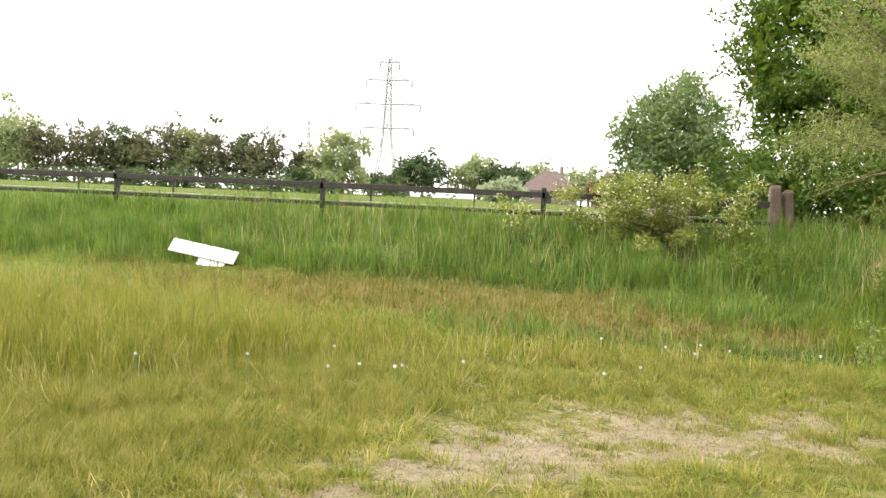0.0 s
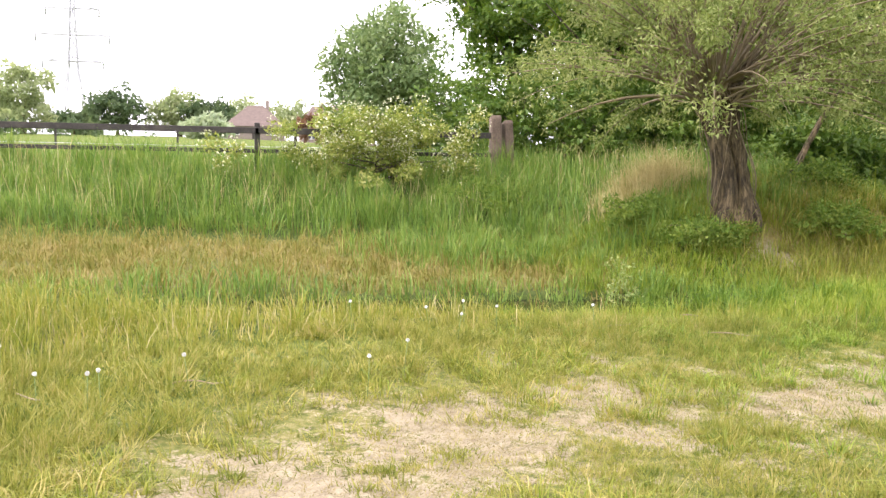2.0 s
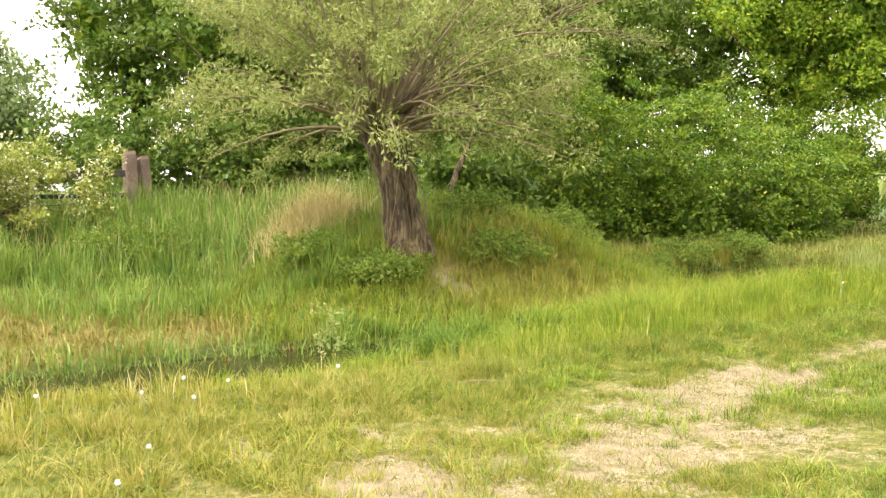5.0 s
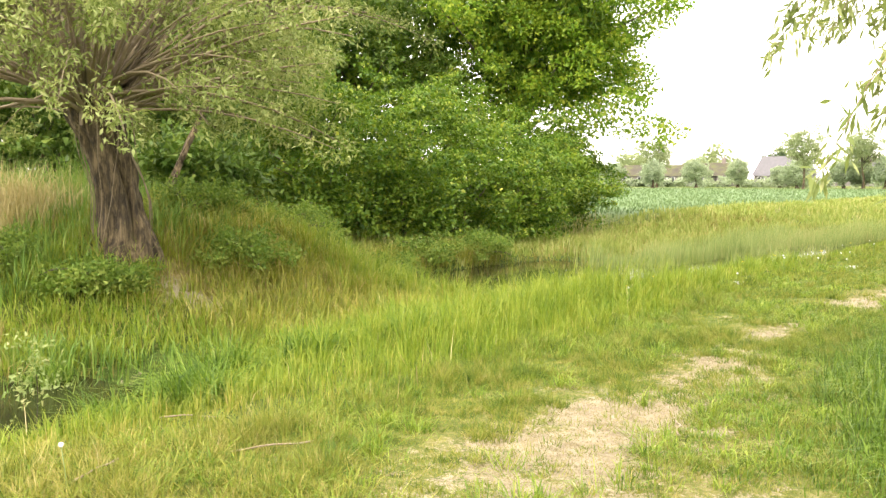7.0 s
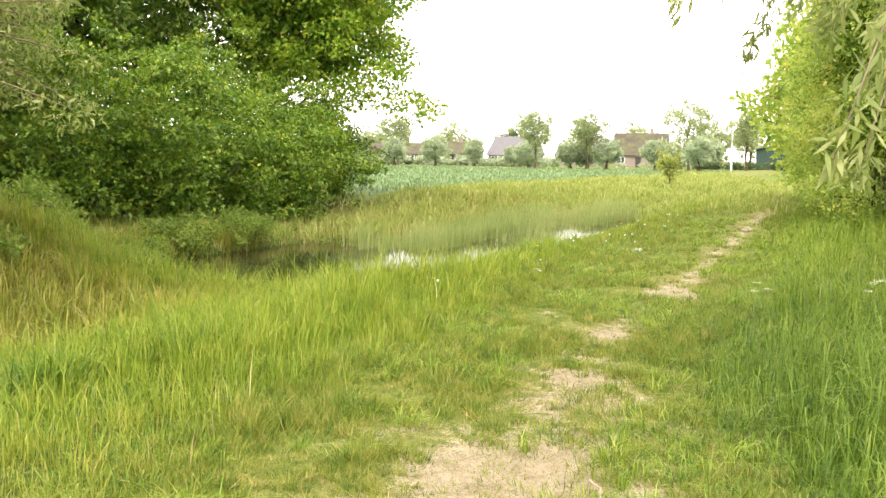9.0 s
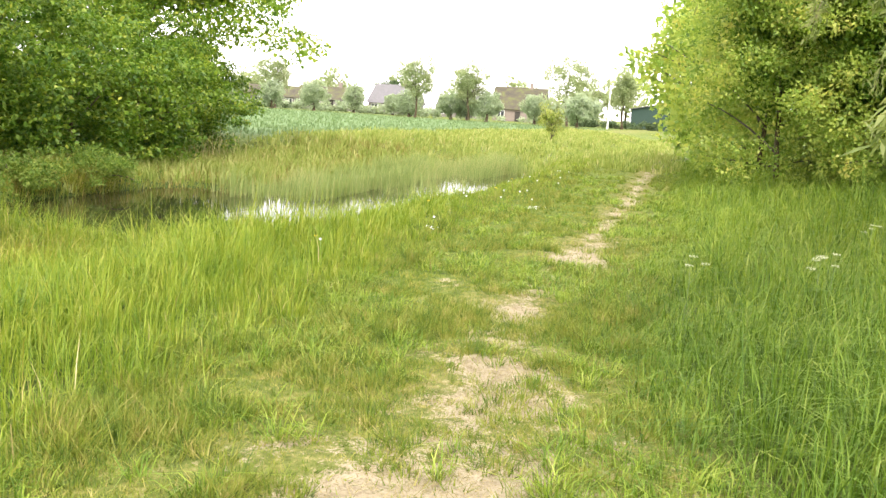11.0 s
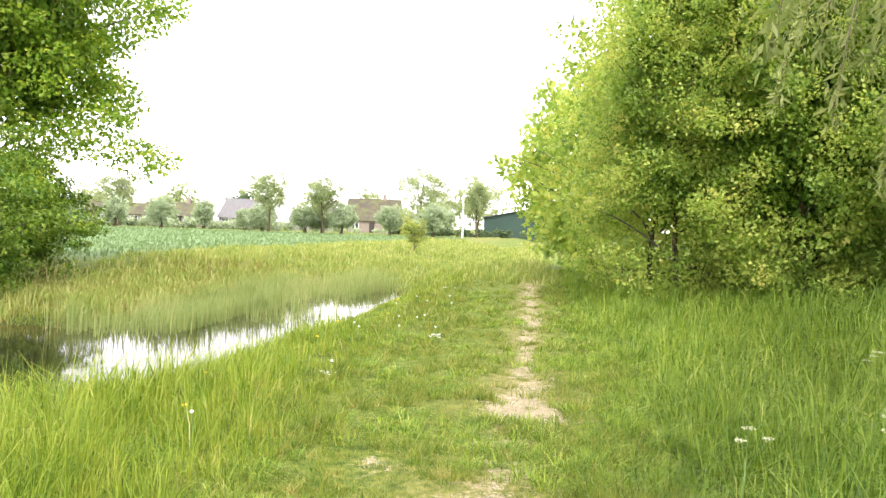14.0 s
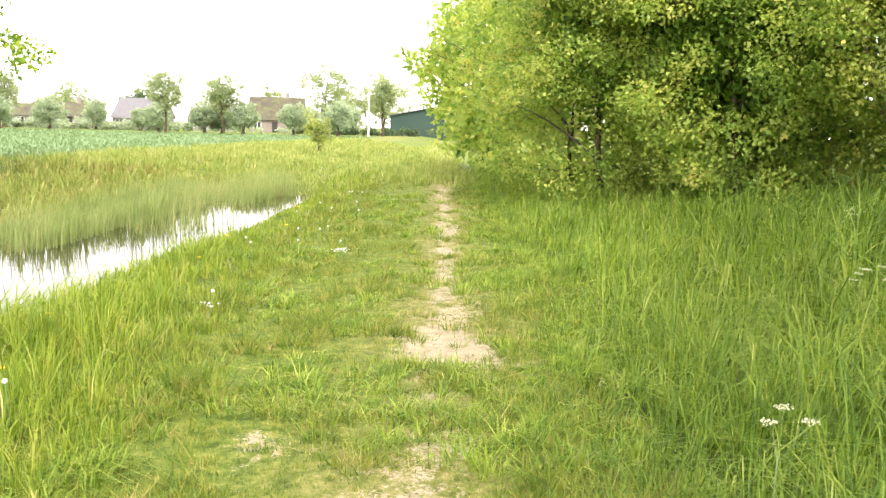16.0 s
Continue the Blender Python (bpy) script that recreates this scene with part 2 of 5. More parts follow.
M = {
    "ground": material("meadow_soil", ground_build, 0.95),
    "water": material("pond_water", water_build, 0.04),
    "bark": material("furrowed_bark", bark_build, 0.9),
    "rod": plain("willow_rod_bark", ((0.3, (0.13, 0.10, 0.06)), (0.6, (0.25, 0.20, 0.12)), (0.8, (0.34, 0.28, 0.17))), 3, 0.8),
    "twig": plain("twig_bark", ((0.3, (0.05, 0.04, 0.03)), (0.7, (0.14, 0.11, 0.08))), 5, 0.85),
    "fence": plain("weathered_wood", ((0.3, (0.018, 0.016, 0.014)), (0.5, (0.042, 0.037, 0.031)), (0.75, (0.09, 0.077, 0.062))), 5, 0.85, 0, 0.6),
    "post": plain("split_oak_post", ((0.3, (0.07, 0.05, 0.036)), (0.5, (0.15, 0.11, 0.08)), (0.75, (0.27, 0.21, 0.16))), 4, 0.9, 0, 0.8),
    "white": plain("white_painted_board", ((0.3, (0.74, 0.74, 0.72)), (0.7, (0.86, 0.86, 0.85))), 3, 0.5),
    # Steel grey is lightened, painting haze into the far pylons.
    "steel": plain("galvanised_steel", ((0.3, (0.36, 0.37, 0.38)), (0.7, (0.5, 0.51, 0.52))), 1, 0.6, 0.0),
    "brick": plain("red_brick_wall", ((0.3, (0.19, 0.15, 0.125)), (0.7, (0.28, 0.235, 0.2))), 1.2, 0.9),
    "pale": plain("pale_brick_wall", ((0.3, (0.2, 0.185, 0.165)), (0.7, (0.27, 0.25, 0.225))), 1.2, 0.9),
    "tile_red": plain("red_roof_tile", ((0.3, (0.1, 0.072, 0.06)), (0.7, (0.16, 0.12, 0.1))), 1.5, 0.85),
    "tile_grey": plain("grey_roof_tile", ((0.3, (0.09, 0.088, 0.09)), (0.7, (0.15, 0.145, 0.145))), 1.5, 0.8),
    "thatch": plain("mossy_roof", ((0.35, (0.05, 0.042, 0.034)), (0.5, (0.075, 0.068, 0.042)), (0.62, (0.10, 0.115, 0.03))), 0.8, 0.95),
    "sheet": plain("green_steel_cladding", ((0.3, (0.022, 0.05, 0.038)), (0.7, (0.034, 0.068, 0.052))), 0.4, 0.85),
    "glass": plain("dark_window_glass", ((0.3, (0.03, 0.035, 0.04)), (0.7, (0.06, 0.065, 0.07))), 1, 0.08),
    "clock": plain("dandelion_down", ((0.3, (0.7, 0.7, 0.66)), (0.7, (0.85, 0.85, 0.82))), 40, 0.9),
    "yellow": plain("yellow_petal", ((0.3, (0.72, 0.52, 0.02)), (0.7, (0.85, 0.66, 0.04))), 40, 0.7),
    "umbel": plain("white_petal", ((0.3, (0.5, 0.52, 0.3)), (0.7, (0.72, 0.71, 0.5))), 40, 0.8),
    "stalk": plain("green_stalk", ((0.3, (0.10, 0.16, 0.04)), (0.7, (0.2, 0.27, 0.09))), 10, 0.7),
    "dead": plain("dry_stick", ((0.3, (0.22, 0.165, 0.1)), (0.7, (0.38, 0.31, 0.21))), 12, 0.9),
    "short": leafy("short_sward", ((0.0, (0.035, 0.075, 0.012)), (0.3, (0.105, 0.17, 0.022)), (0.6, (0.215, 0.255, 0.038)), (0.82, (0.33, 0.3, 0.09)), (1.0, (0.48, 0.39, 0.17))), 0.35, 0.5, 0.6, 6.5),
    "drying": leafy("drying_sward", ((0.0, (0.07, 0.105, 0.016)), (0.3, (0.165, 0.2, 0.03)), (0.55, (0.28, 0.285, 0.055)), (0.8, (0.4, 0.35, 0.12)), (1.0, (0.54, 0.45, 0.22))), 0.38, 0.55, 0.6, 6.0),
    "verge": leafy("tall_yellow_green_grass", ((0.0, (0.085, 0.13, 0.02)), (0.35, (0.205, 0.25, 0.032)), (0.65, (0.34, 0.335, 0.06)), (0.85, (0.47, 0.39, 0.13)), (1.0, (0.6, 0.5, 0.26))), 0.4, 0.5, 0.5, 3.5),
    "pondside": leafy("pondside_green_grass", ((0.0, (0.06, 0.125, 0.014)), (0.35, (0.165, 0.26, 0.024)), (0.7, (0.3, 0.365, 0.045)), (0.92, (0.43, 0.42, 0.1)), (1.0, (0.54, 0.48, 0.2))), 0.42, 0.5, 0.5, 3.5),
    "rough": leafy("rough_bank_grass", ((0.0, (0.12, 0.18, 0.035)), (0.35, (0.23, 0.3, 0.065)), (0.7, (0.34, 0.37, 0.11)), (1.0, (0.5, 0.45, 0.23))), 0.42, 0.7, 0.5, 1.2),
    "lush": leafy("rank_green_grass", ((0.0, (0.036, 0.09, 0.012)), (0.38, (0.105, 0.195, 0.022)), (0.72, (0.21, 0.31, 0.042)), (1.0, (0.39, 0.44, 0.12))), 0.42, 0.5, 0.5, 4.0),
    "fresh": leafy("fresh_rank_grass", ((0.0, (0.05, 0.11, 0.014)), (0.35, (0.14, 0.24, 0.026)), (0.7, (0.285, 0.375, 0.05)), (1.0, (0.48, 0.51, 0.15))), 0.45, 0.5, 0.5, 4.0),
    "bank": leafy("blue_green_tall_grass", ((0.0, (0.06, 0.125, 0.026)), (0.45, (0.15, 0.26, 0.045)), (0.8, (0.265, 0.36, 0.075)), (1.0, (0.5, 0.48, 0.19))), 0.38, 0.5, 0.5, 1.8),
    "dry": leafy("dry_grass", ((0.0, (0.10, 0.135, 0.02)), (0.4, (0.20, 0.205, 0.04)), (0.75, (0.31, 0.25, 0.085)), (1.0, (0.45, 0.35, 0.16))), 0.3, 0.8, 0.5, 2.0),
    "straw": leafy("straw", ((0.0, (0.33, 0.29, 0.11)), (0.5, (0.48, 0.41, 0.19)), (1.0, (0.62, 0.55, 0.32))), 0.3, 0.8, 0.3),
    "litter_shade": leafy("dead_grass_litter", ((0.0, (0.10, 0.12, 0.02)), (0.4, (0.2, 0.175, 0.06)), (0.75, (0.33, 0.27, 0.13)), (1.0, (0.45, 0.38, 0.22))), 0.2, 0.8, 0.4, 3.0),
    "crop": leafy("young_cereal", ((0.0, (0.11, 0.18, 0.072)), (1.0, (0.175, 0.25, 0.108))), 0.3, 0.6, 0.5, 0.2),
    "reed": leafy("pond_reed", ((0.0, (0.15, 0.225, 0.065)), (0.5, (0.29, 0.37, 0.125)), (1.0, (0.49, 0.46, 0.215))), 0.45, 0.6, 0.4, 0.5),
    "willow": leafy("grey_green_willow_leaf", ((0.0, (0.115, 0.17, 0.042)), (0.5, (0.24, 0.3, 0.088)), (1.0, (0.44, 0.46, 0.205))), 0.48, 0.55, 0.42, 1.4),
    "wood": leafy("woodland_leaf", ((0.0, (0.035, 0.085, 0.014)), (0.5, (0.10, 0.175, 0.028)), (1.0, (0.235, 0.305, 0.062))), 0.4, 0.45, 0.45, 1.3),
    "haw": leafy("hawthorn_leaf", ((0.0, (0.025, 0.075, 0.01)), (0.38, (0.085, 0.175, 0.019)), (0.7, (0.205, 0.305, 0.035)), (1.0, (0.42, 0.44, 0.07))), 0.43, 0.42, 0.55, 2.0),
    "oak": leafy("oak_leaf", ((0.0, (0.055, 0.14, 0.017)), (0.5, (0.185, 0.32, 0.03)), (1.0, (0.48, 0.53, 0.065))), 0.55, 0.45, 0.45, 1.2),
    "hedge": leafy("hedge_leaf", ((0.0, (0.085, 0.17, 0.03)), (0.35, (0.245, 0.375, 0.066)), (0.7, (0.47, 0.55, 0.12)), (1.0, (0.68, 0.6, 0.17))), 0.55, 0.4, 0.68, 1.1),
    "elder": leafy("pale_flowering_shrub", ((0.0, (0.11, 0.17, 0.03)), (0.45, (0.24, 0.3, 0.06)), (0.8, (0.4, 0.42, 0.12)), (1.0, (0.58, 0.56, 0.26))), 0.4, 0.7, 0.3, 0.9),
    "bramble": leafy("bramble_leaf", ((0.0, (0.06, 0.125, 0.018)), (0.5, (0.15, 0.24, 0.035)), (1.0, (0.32, 0.37, 0.08))), 0.42, 0.6, 0.45, 2.5),
    # The next two greens are paled and greyed: distance haze put into leaf colour.
    "far": leafy("haze_pale_leaf", ((0.0, (0.22, 0.29, 0.15)), (0.5, (0.33, 0.39, 0.21)), (1.0, (0.46, 0.5, 0.3))), 0.6, 0.7, 0.5, 0.2),
    "pollard": leafy("haze_pale_willow_leaf", ((0.0, (0.28, 0.36, 0.23)), (0.5, (0.38, 0.46, 0.32)), (1.0, (0.5, 0.56, 0.42))), 0.6, 0.7, 0.4, 0.2),
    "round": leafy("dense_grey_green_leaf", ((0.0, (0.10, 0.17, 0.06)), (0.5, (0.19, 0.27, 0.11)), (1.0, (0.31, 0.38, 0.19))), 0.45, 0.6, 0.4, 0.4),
    "dark": leafy("dark_hedge_leaf", ((0.0, (0.05, 0.09, 0.042)), (0.5, (0.095, 0.145, 0.065)), (1.0, (0.18, 0.23, 0.105))), 0.4, 0.7, 0.5, 0.2),
    "spruce": leafy("mixed_conifer_needle", ((0.0, (0.08, 0.11, 0.055)), (0.5, (0.145, 0.165, 0.085)), (0.8, (0.23, 0.2, 0.125)), (1.0, (0.34, 0.25, 0.18))), 0.35, 0.8, 0.6, 0.06),
    "copper": leafy("copper_leaf", ((0.0, (0.10, 0.05, 0.035)), (1.0, (0.26, 0.15, 0.09))), 0.3, 0.7, 0.4, 0.3),
}


# ---- meshes ----
def mesh(name, verts, quads=None, tris=None, mat=None, smooth=False):
    """A mesh from arrays of corners, four-sided and three-sided faces."""
    me = bpy.data.meshes.new(name)
    verts = np.asarray(verts, np.float32).reshape(-1, 3)
    quads = np.zeros((0, 4), np.int32) if quads is None else np.asarray(quads, np.int32).reshape(-1, 4)
    tris = np.zeros((0, 3), np.int32) if tris is None else np.asarray(tris, np.int32).reshape(-1, 3)
    me.vertices.add(len(verts))
    me.vertices.foreach_set("co", verts.ravel())
    me.loops.add(quads.size + tris.size)
    me.loops.foreach_set("vertex_index", np.concatenate([quads.ravel(), tris.ravel()]))
    me.polygons.add(len(quads) + len(tris))
    starts = np.concatenate([np.arange(len(quads)) * 4, quads.size + np.arange(len(tris)) * 3]).astype(np.int32)
    me.polygons.foreach_set("loop_start", starts)
    if smooth:
        me.polygons.foreach_set("use_smooth", np.ones(len(starts), bool))
    me.update(calc_edges=True)
    if mat is not None:
        me.materials.append(mat)
    return me


def part(name, data, mat, parent=None, label=""):
    """Links a bmesh or a mesh as one object under its thing."""
    if isinstance(data, bmesh.types.BMesh):
        me = bpy.data.meshes.new(name)
        data.to_mesh(me)
        data.free()
    else:
        me = data
    if not me.materials:
        me.materials.append(mat)
    ob = new(name, me)
    if parent is not None:
        ob.parent = parent
    if label:
        tagged(ob, label)
    return ob


def thing(name, m, label, category, group="", kind=""):
    ob = new(name)
    ob.empty_display_size = 0.2
    ob.matrix_basis = m
    return tagged(ob, label, category, group, kind)


def stuff(name, me, label, category):
    return tagged(new(name, me), label, category, kind="stuff")


def box(bm, size, at, turn=0.0, bevel=0.0):
    made = bmesh.ops.create_cube(bm, size=1.0)["verts"]
    bmesh.ops.transform(bm, matrix=Matrix.Translation(at) @ Euler((0, 0, radians(turn))).to_matrix().to_4x4() @ Matrix.Diagonal((*size, 1)), verts=made)
    if bevel:
        edges = list({e for v in made for e in v.link_edges})
        bmesh.ops.bevel(bm, geom=edges, offset=bevel, segments=1, affect="EDGES")
    return bm


class Shape:
    """Collects tubes and loose faces into one mesh."""

    def __init__(self):
        self.v, self.q, self.t, self.n = [], [], [], 0

    def add(self, v, q=None, t=None):
        self.v.append(np.asarray(v, float))
        if q is not None:
            self.q.append(np.asarray(q) + self.n)
        if t is not None:
            self.t.append(np.asarray(t) + self.n)
        self.n += len(v)

    def tube(self, line, radii, sides=6, ridge=0.0, seed=0):
        line = np.asarray(line, float)
        ways = np.gradient(line, axis=0)
        ways /= np.linalg.norm(ways, axis=1)[:, None] + 1e-9
        ref = np.where(np.abs(ways[:, 2:3]) > 0.9, [[1.0, 0, 0]], [[0, 0, 1.0]])
        u = np.cross(ways, ref)
        u /= np.linalg.norm(u, axis=1)[:, None]
        w = np.cross(ways, u)
        a = np.arange(sides) * 2 * np.pi / sides
        r = np.asarray(radii, float)[:, None] * np.ones(sides)
        if ridge:
            k = np.arange(len(line))[:, None] * 0.35
            r = r * (1 + ridge * np.sin(3 * a + seed + k) + ridge * 0.7 * np.sin(7 * a + 2 * seed - k * 1.7) + ridge * 0.5 * np.sin(13 * a + k * 3))
        ring = line[:, None] + r[:, :, None] * (np.cos(a)[None, :, None] * u[:, None] + np.sin(a)[None, :, None] * w[:, None])
        i, j = np.meshgrid(np.arange(len(line) - 1), np.arange(sides), indexing="ij")
        k = (j + 1) % sides
        q = np.stack([i * sides + j, i * sides + k, (i + 1) * sides + k, (i + 1) * sides + j], -1).reshape(-1, 4)
        top = (len(line) - 1) * sides
        v = np.vstack([ring.reshape(-1, 3), line[-1:]])
        t = np.stack([top + np.arange(sides), top + (np.arange(sides) + 1) % sides, np.full(sides, len(v) - 1)], -1)
        self.add(v, q, t)

    def mesh(self, name, mat, smooth=True):
        return mesh(name, np.vstack(self.v), np.vstack(self.q) if self.q else None, np.vstack(self.t) if self.t else None, mat, smooth)


def unit(v):
    return v / (np.linalg.norm(v, axis=-1, keepdims=True) + 1e-9)


def leaves(name, at, out, length, width, mat, droop=0.0, flat=0.5, slim=False):
    """Pointed leaves at the given places: each one folded face of four corners, or of three where slim."""
    n = len(at)
    along = unit(out * 0.7 + RNG.normal(size=(n, 3)) * 0.75 + np.array([0, 0, -droop]))
    face = unit(RNG.normal(size=(n, 3)) * (1 - flat) + np.array([0, 0, 1.0]) * flat + out * 0.35)
    side = unit(np.cross(along, face))
    up = np.cross(side, along)
    size = RNG.uniform(0.65, 1.25, n)[:, None]
    le, wi = length * size, width * size * 0.5
    if slim:
        v = np.stack([at + side * wi, at + along * le + up * wi * 0.5, at - side * wi], 1)
        return mesh(name, v.reshape(-1, 3), None, np.arange(3 * n).reshape(-1, 3), mat)
    v = np.stack([at, at + along * le * 0.45 + side * wi + up * wi * 0.35, at + along * le, at + along * le * 0.45 - side * wi + up * wi * 0.35], 1)
    return mesh(name, v.reshape(-1, 3), np.arange(4 * n).reshape(-1, 4), None, mat)


def clump_points(clumps, count, squash=0.75):
    """Places and outward ways in the outer part of many small clumps (rows of x, y, z, radius)."""
    clumps = np.asarray(clumps, float)
    share = clumps[:, 3] ** 2
    pick = RNG.choice(len(clumps), count, p=share / share.sum())
    way = unit(RNG.normal(size=(count, 3)))
    r = clumps[pick, 3] * RNG.random(count) ** 0.45
    return clumps[pick, :3] + way * r[:, None] * [1, 1, squash], way


def crown_clumps(centre, radii, count, size, shell=0.55, low=-0.9, rough=0.3, seed=0):
    """Clumps through an egg-shaped crown with an uneven outline."""
    rng = np.random.default_rng(seed + 101)
    way = unit(rng.normal(size=(count * 3, 3)))
    way = way[way[:, 2] > low][:count]
    lump = 1 + rough * np.sin(way[:, 0] * 4.1 + seed) * np.cos(way[:, 1] * 3.7 + 2 * seed) + rough * 0.8 * np.sin(way[:, 2] * 7 + way[:, 0] * 5 + seed)
    r = (shell + (1 - shell) * rng.random(len(way)) ** 0.6) * lump
    p = np.asarray(centre) + way * r[:, None] * np.asarray(radii)
    return np.c_[p, size * rng.uniform(0.6, 1.35, len(p))]


def grow(clumps, trunk_r, trunk_top, limbs, seed=0, sides=7):
    """A trunk, and limbs that reach for some of the clumps."""
    rng = np.random.default_rng(seed)
    trunk, wood = Shape(), []
    ts = np.linspace(0, 1, 9)
    line = np.array([0, 0, trunk_top]) * ts[:, None] + np.c_[np.sin(ts * 5 + seed) - np.sin(seed), np.cos(ts * 4 + seed) - np.cos(seed), 0 * ts] * trunk_top * 0.025
    trunk.tube(line, trunk_r * (1.25 - 0.8 * ts ** 0.6) * (1 + 0.35 * np.exp(-ts * 12)), sides + 4, 0.05, seed)
    for k in rng.choice(len(clumps), min(limbs, len(clumps)), replace=False):
        goal = clumps[k, :3]
        s = np.clip(goal[2] / trunk_top * rng.uniform(0.45, 0.8), 0.12, 1.0)
        i = min(int(s * 8), 7)
        a = line[i] + (line[i + 1] - line[i]) * (s * 8 - i)
        mid = a + (goal - a) * 0.5 + np.array([0, 0, 0.06 * np.linalg.norm(goal - a)]) + rng.normal(size=3) * 0.15
        u = np.linspace(0, 1, 6)[:, None]
        limb = Shape()
        limb.tube((1 - u) ** 2 * a + 2 * u * (1 - u) * mid + u ** 2 * goal, trunk_r * 0.36 * (1 - s * 0.6) * (1.05 - u[:, 0]) + 0.01, 5)
        wood.append(limb)
    return trunk, wood


def tree(name, x, y, centre, radii, n_clumps, clump, n_leaves, leaf, mat, label, trunk_r=0.2, trunk_top=3.0, limbs=40, shell=0.5, low=-0.8, rough=0.3, seed=1, droop=0.1, category="tree", group="", extra=(), squash=0.75, flat=0.5, core=()):
    z = float(height(x, y)) - 0.05
    top = thing(name, pose(x, y, z), label, category, group)
    clumps = crown_clumps(np.asarray(centre) - [x, y, z], radii, n_clumps, clump, shell, low, rough, seed)
    if len(extra):
        clumps = np.vstack([clumps, np.asarray(extra, float) - [x, y, z, 0]])
    trunk, wood = grow(clumps, trunk_r, trunk_top, limbs, seed)
    part("trunk", trunk.mesh("trunk", M["bark"]), None, top)
    for limb in wood:
        part("limb", limb.mesh("limb", M["twig"]), None, top)
    at, out = clump_points(clumps, n_leaves, squash)
    at[:, 2] = np.maximum(at[:, 2], 0.05)
    part("crown", leaves("crown", at, out, leaf[0], leaf[1], mat, droop, flat, mat not in (M["haw"], M["oak"], M["hedge"])), None, top)
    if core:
        # Filler leaves close sky gaps; darker than hedge and oak leaf, as painted shade.
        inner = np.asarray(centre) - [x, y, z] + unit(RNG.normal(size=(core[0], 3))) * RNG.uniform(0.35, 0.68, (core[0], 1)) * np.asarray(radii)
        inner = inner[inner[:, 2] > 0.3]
        part("inner_foliage", leaves("inner_foliage", inner, unit(inner), core[1], core[2], M["haw"], slim=True), None, top, "deep green inner leaves, shade put into their colour")
    return top


# ---- grass ----
def blades(x, y, tall, width, lean=0.35, curl=0.5, base=None, wind=(0.06, -0.03), ways=None):
    """Corners and faces of tapering, bending blades."""
    n = len(x)
    z = height(x, y) - 0.01 if base is None else base
    root = np.c_[x, y, z]
    a = RNG.uniform(0, 2 * np.pi, n) if ways is None else ways
    way = np.c_[np.cos(a), np.sin(a), np.zeros(n)]
    side = np.c_[-np.sin(a), np.cos(a), np.zeros(n)]
    turn = RNG.uniform(-0.9, 0.9, n)[:, None]
    side = unit(side + way * turn)
    tilt = np.abs(RNG.normal(size=n)) * lean
    bendy = np.abs(RNG.normal(size=n)) * curl
    tall, width = np.broadcast_to(tall, n), np.broadcast_to(width, n)
    drift = np.array([wind[0], wind[1], 0])
    mid = root + (way * (tilt * 0.5)[:, None] + drift * 0.3 + [0, 0, 0.55]) * tall[:, None]
    tip = root + (way * (tilt + bendy * 0.7)[:, None] + drift + np.c_[np.zeros(n), np.zeros(n), 1.0 - 0.45 * np.minimum(bendy, 1.4)]) * tall[:, None]
    half = side * (width / 2)[:, None]
    v = np.stack([root - half, root + half, mid + half * 0.8, mid - half * 0.8, tip], 1).reshape(-1, 3)
    k = np.arange(n)[:, None] * 5
    return v, k + [0, 1, 2, 3], k + [3, 2, 4]


def sward(name, x, y, tall, width, mat, label, ways, lie=0.9):
    """Short blades, one slim face each."""
    n = len(x)
    root = np.c_[x, y, height(x, y) - 0.008]
    way = np.c_[np.cos(ways), np.sin(ways), np.zeros(n)]
    turn = RNG.uniform(0, 2 * np.pi, n)
    half = np.c_[np.cos(turn), np.sin(turn), np.zeros(n)] * (np.broadcast_to(width, n) / 2)[:, None]
    tip = root + (way * np.abs(RNG.normal(size=(n, 1))) * lie + [0, 0, 1.0]) * np.asarray(tall)[:, None]
    return stuff(name, mesh(name, np.stack([root - half, root + half, tip], 1).reshape(-1, 3), None, np.arange(3 * n).reshape(-1, 3), mat), label, "grass")


def grass(name, x, y, tall, width, mat, label, lean=0.35, curl=0.5, base=None, ways=None):
    v, q, t = blades(x, y, tall, width, lean, curl, base, ways=ways)
    return stuff(name, mesh(name, v, q, t, mat), label, "grass")


def scatter(count, x0, x1, y0, y1, weight):
    """Places drawn by a weight over a patch of ground."""
    xs, ys = [], []
    got, rounds = 0, 0
    while got < count and rounds < 60:
        x, y = RNG.uniform(x0, x1, 200000), RNG.uniform(y0, y1, 200000)
        w = weight(x, y)
        keep = RNG.random(200000) < w
        xs.append(x[keep])
        ys.append(y[keep])
        got += keep.sum()
        rounds += 1
    return np.concatenate(xs)[:count], np.concatenate(ys)[:count]


def tussocks(count, each, size, *area):
    """Places in tufts, with the way from each tuft's middle and its own vigour."""
    cx, cy = scatter(count, *area)
    off = RNG.normal(size=(len(cx), each, 2)) * (size * RNG.uniform(0.5, 1.5, len(cx)))[:, None, None]
    vigour = np.repeat(RNG.uniform(0.35, 1.5, len(cx)), each)
    x, y = (cx[:, None] + off[:, :, 0]).ravel(), (cy[:, None] + off[:, :, 1]).ravel()
    return x, y, np.arctan2(off[:, :, 1], off[:, :, 0]).ravel() + RNG.normal(size=x.size) * 0.5, vigour


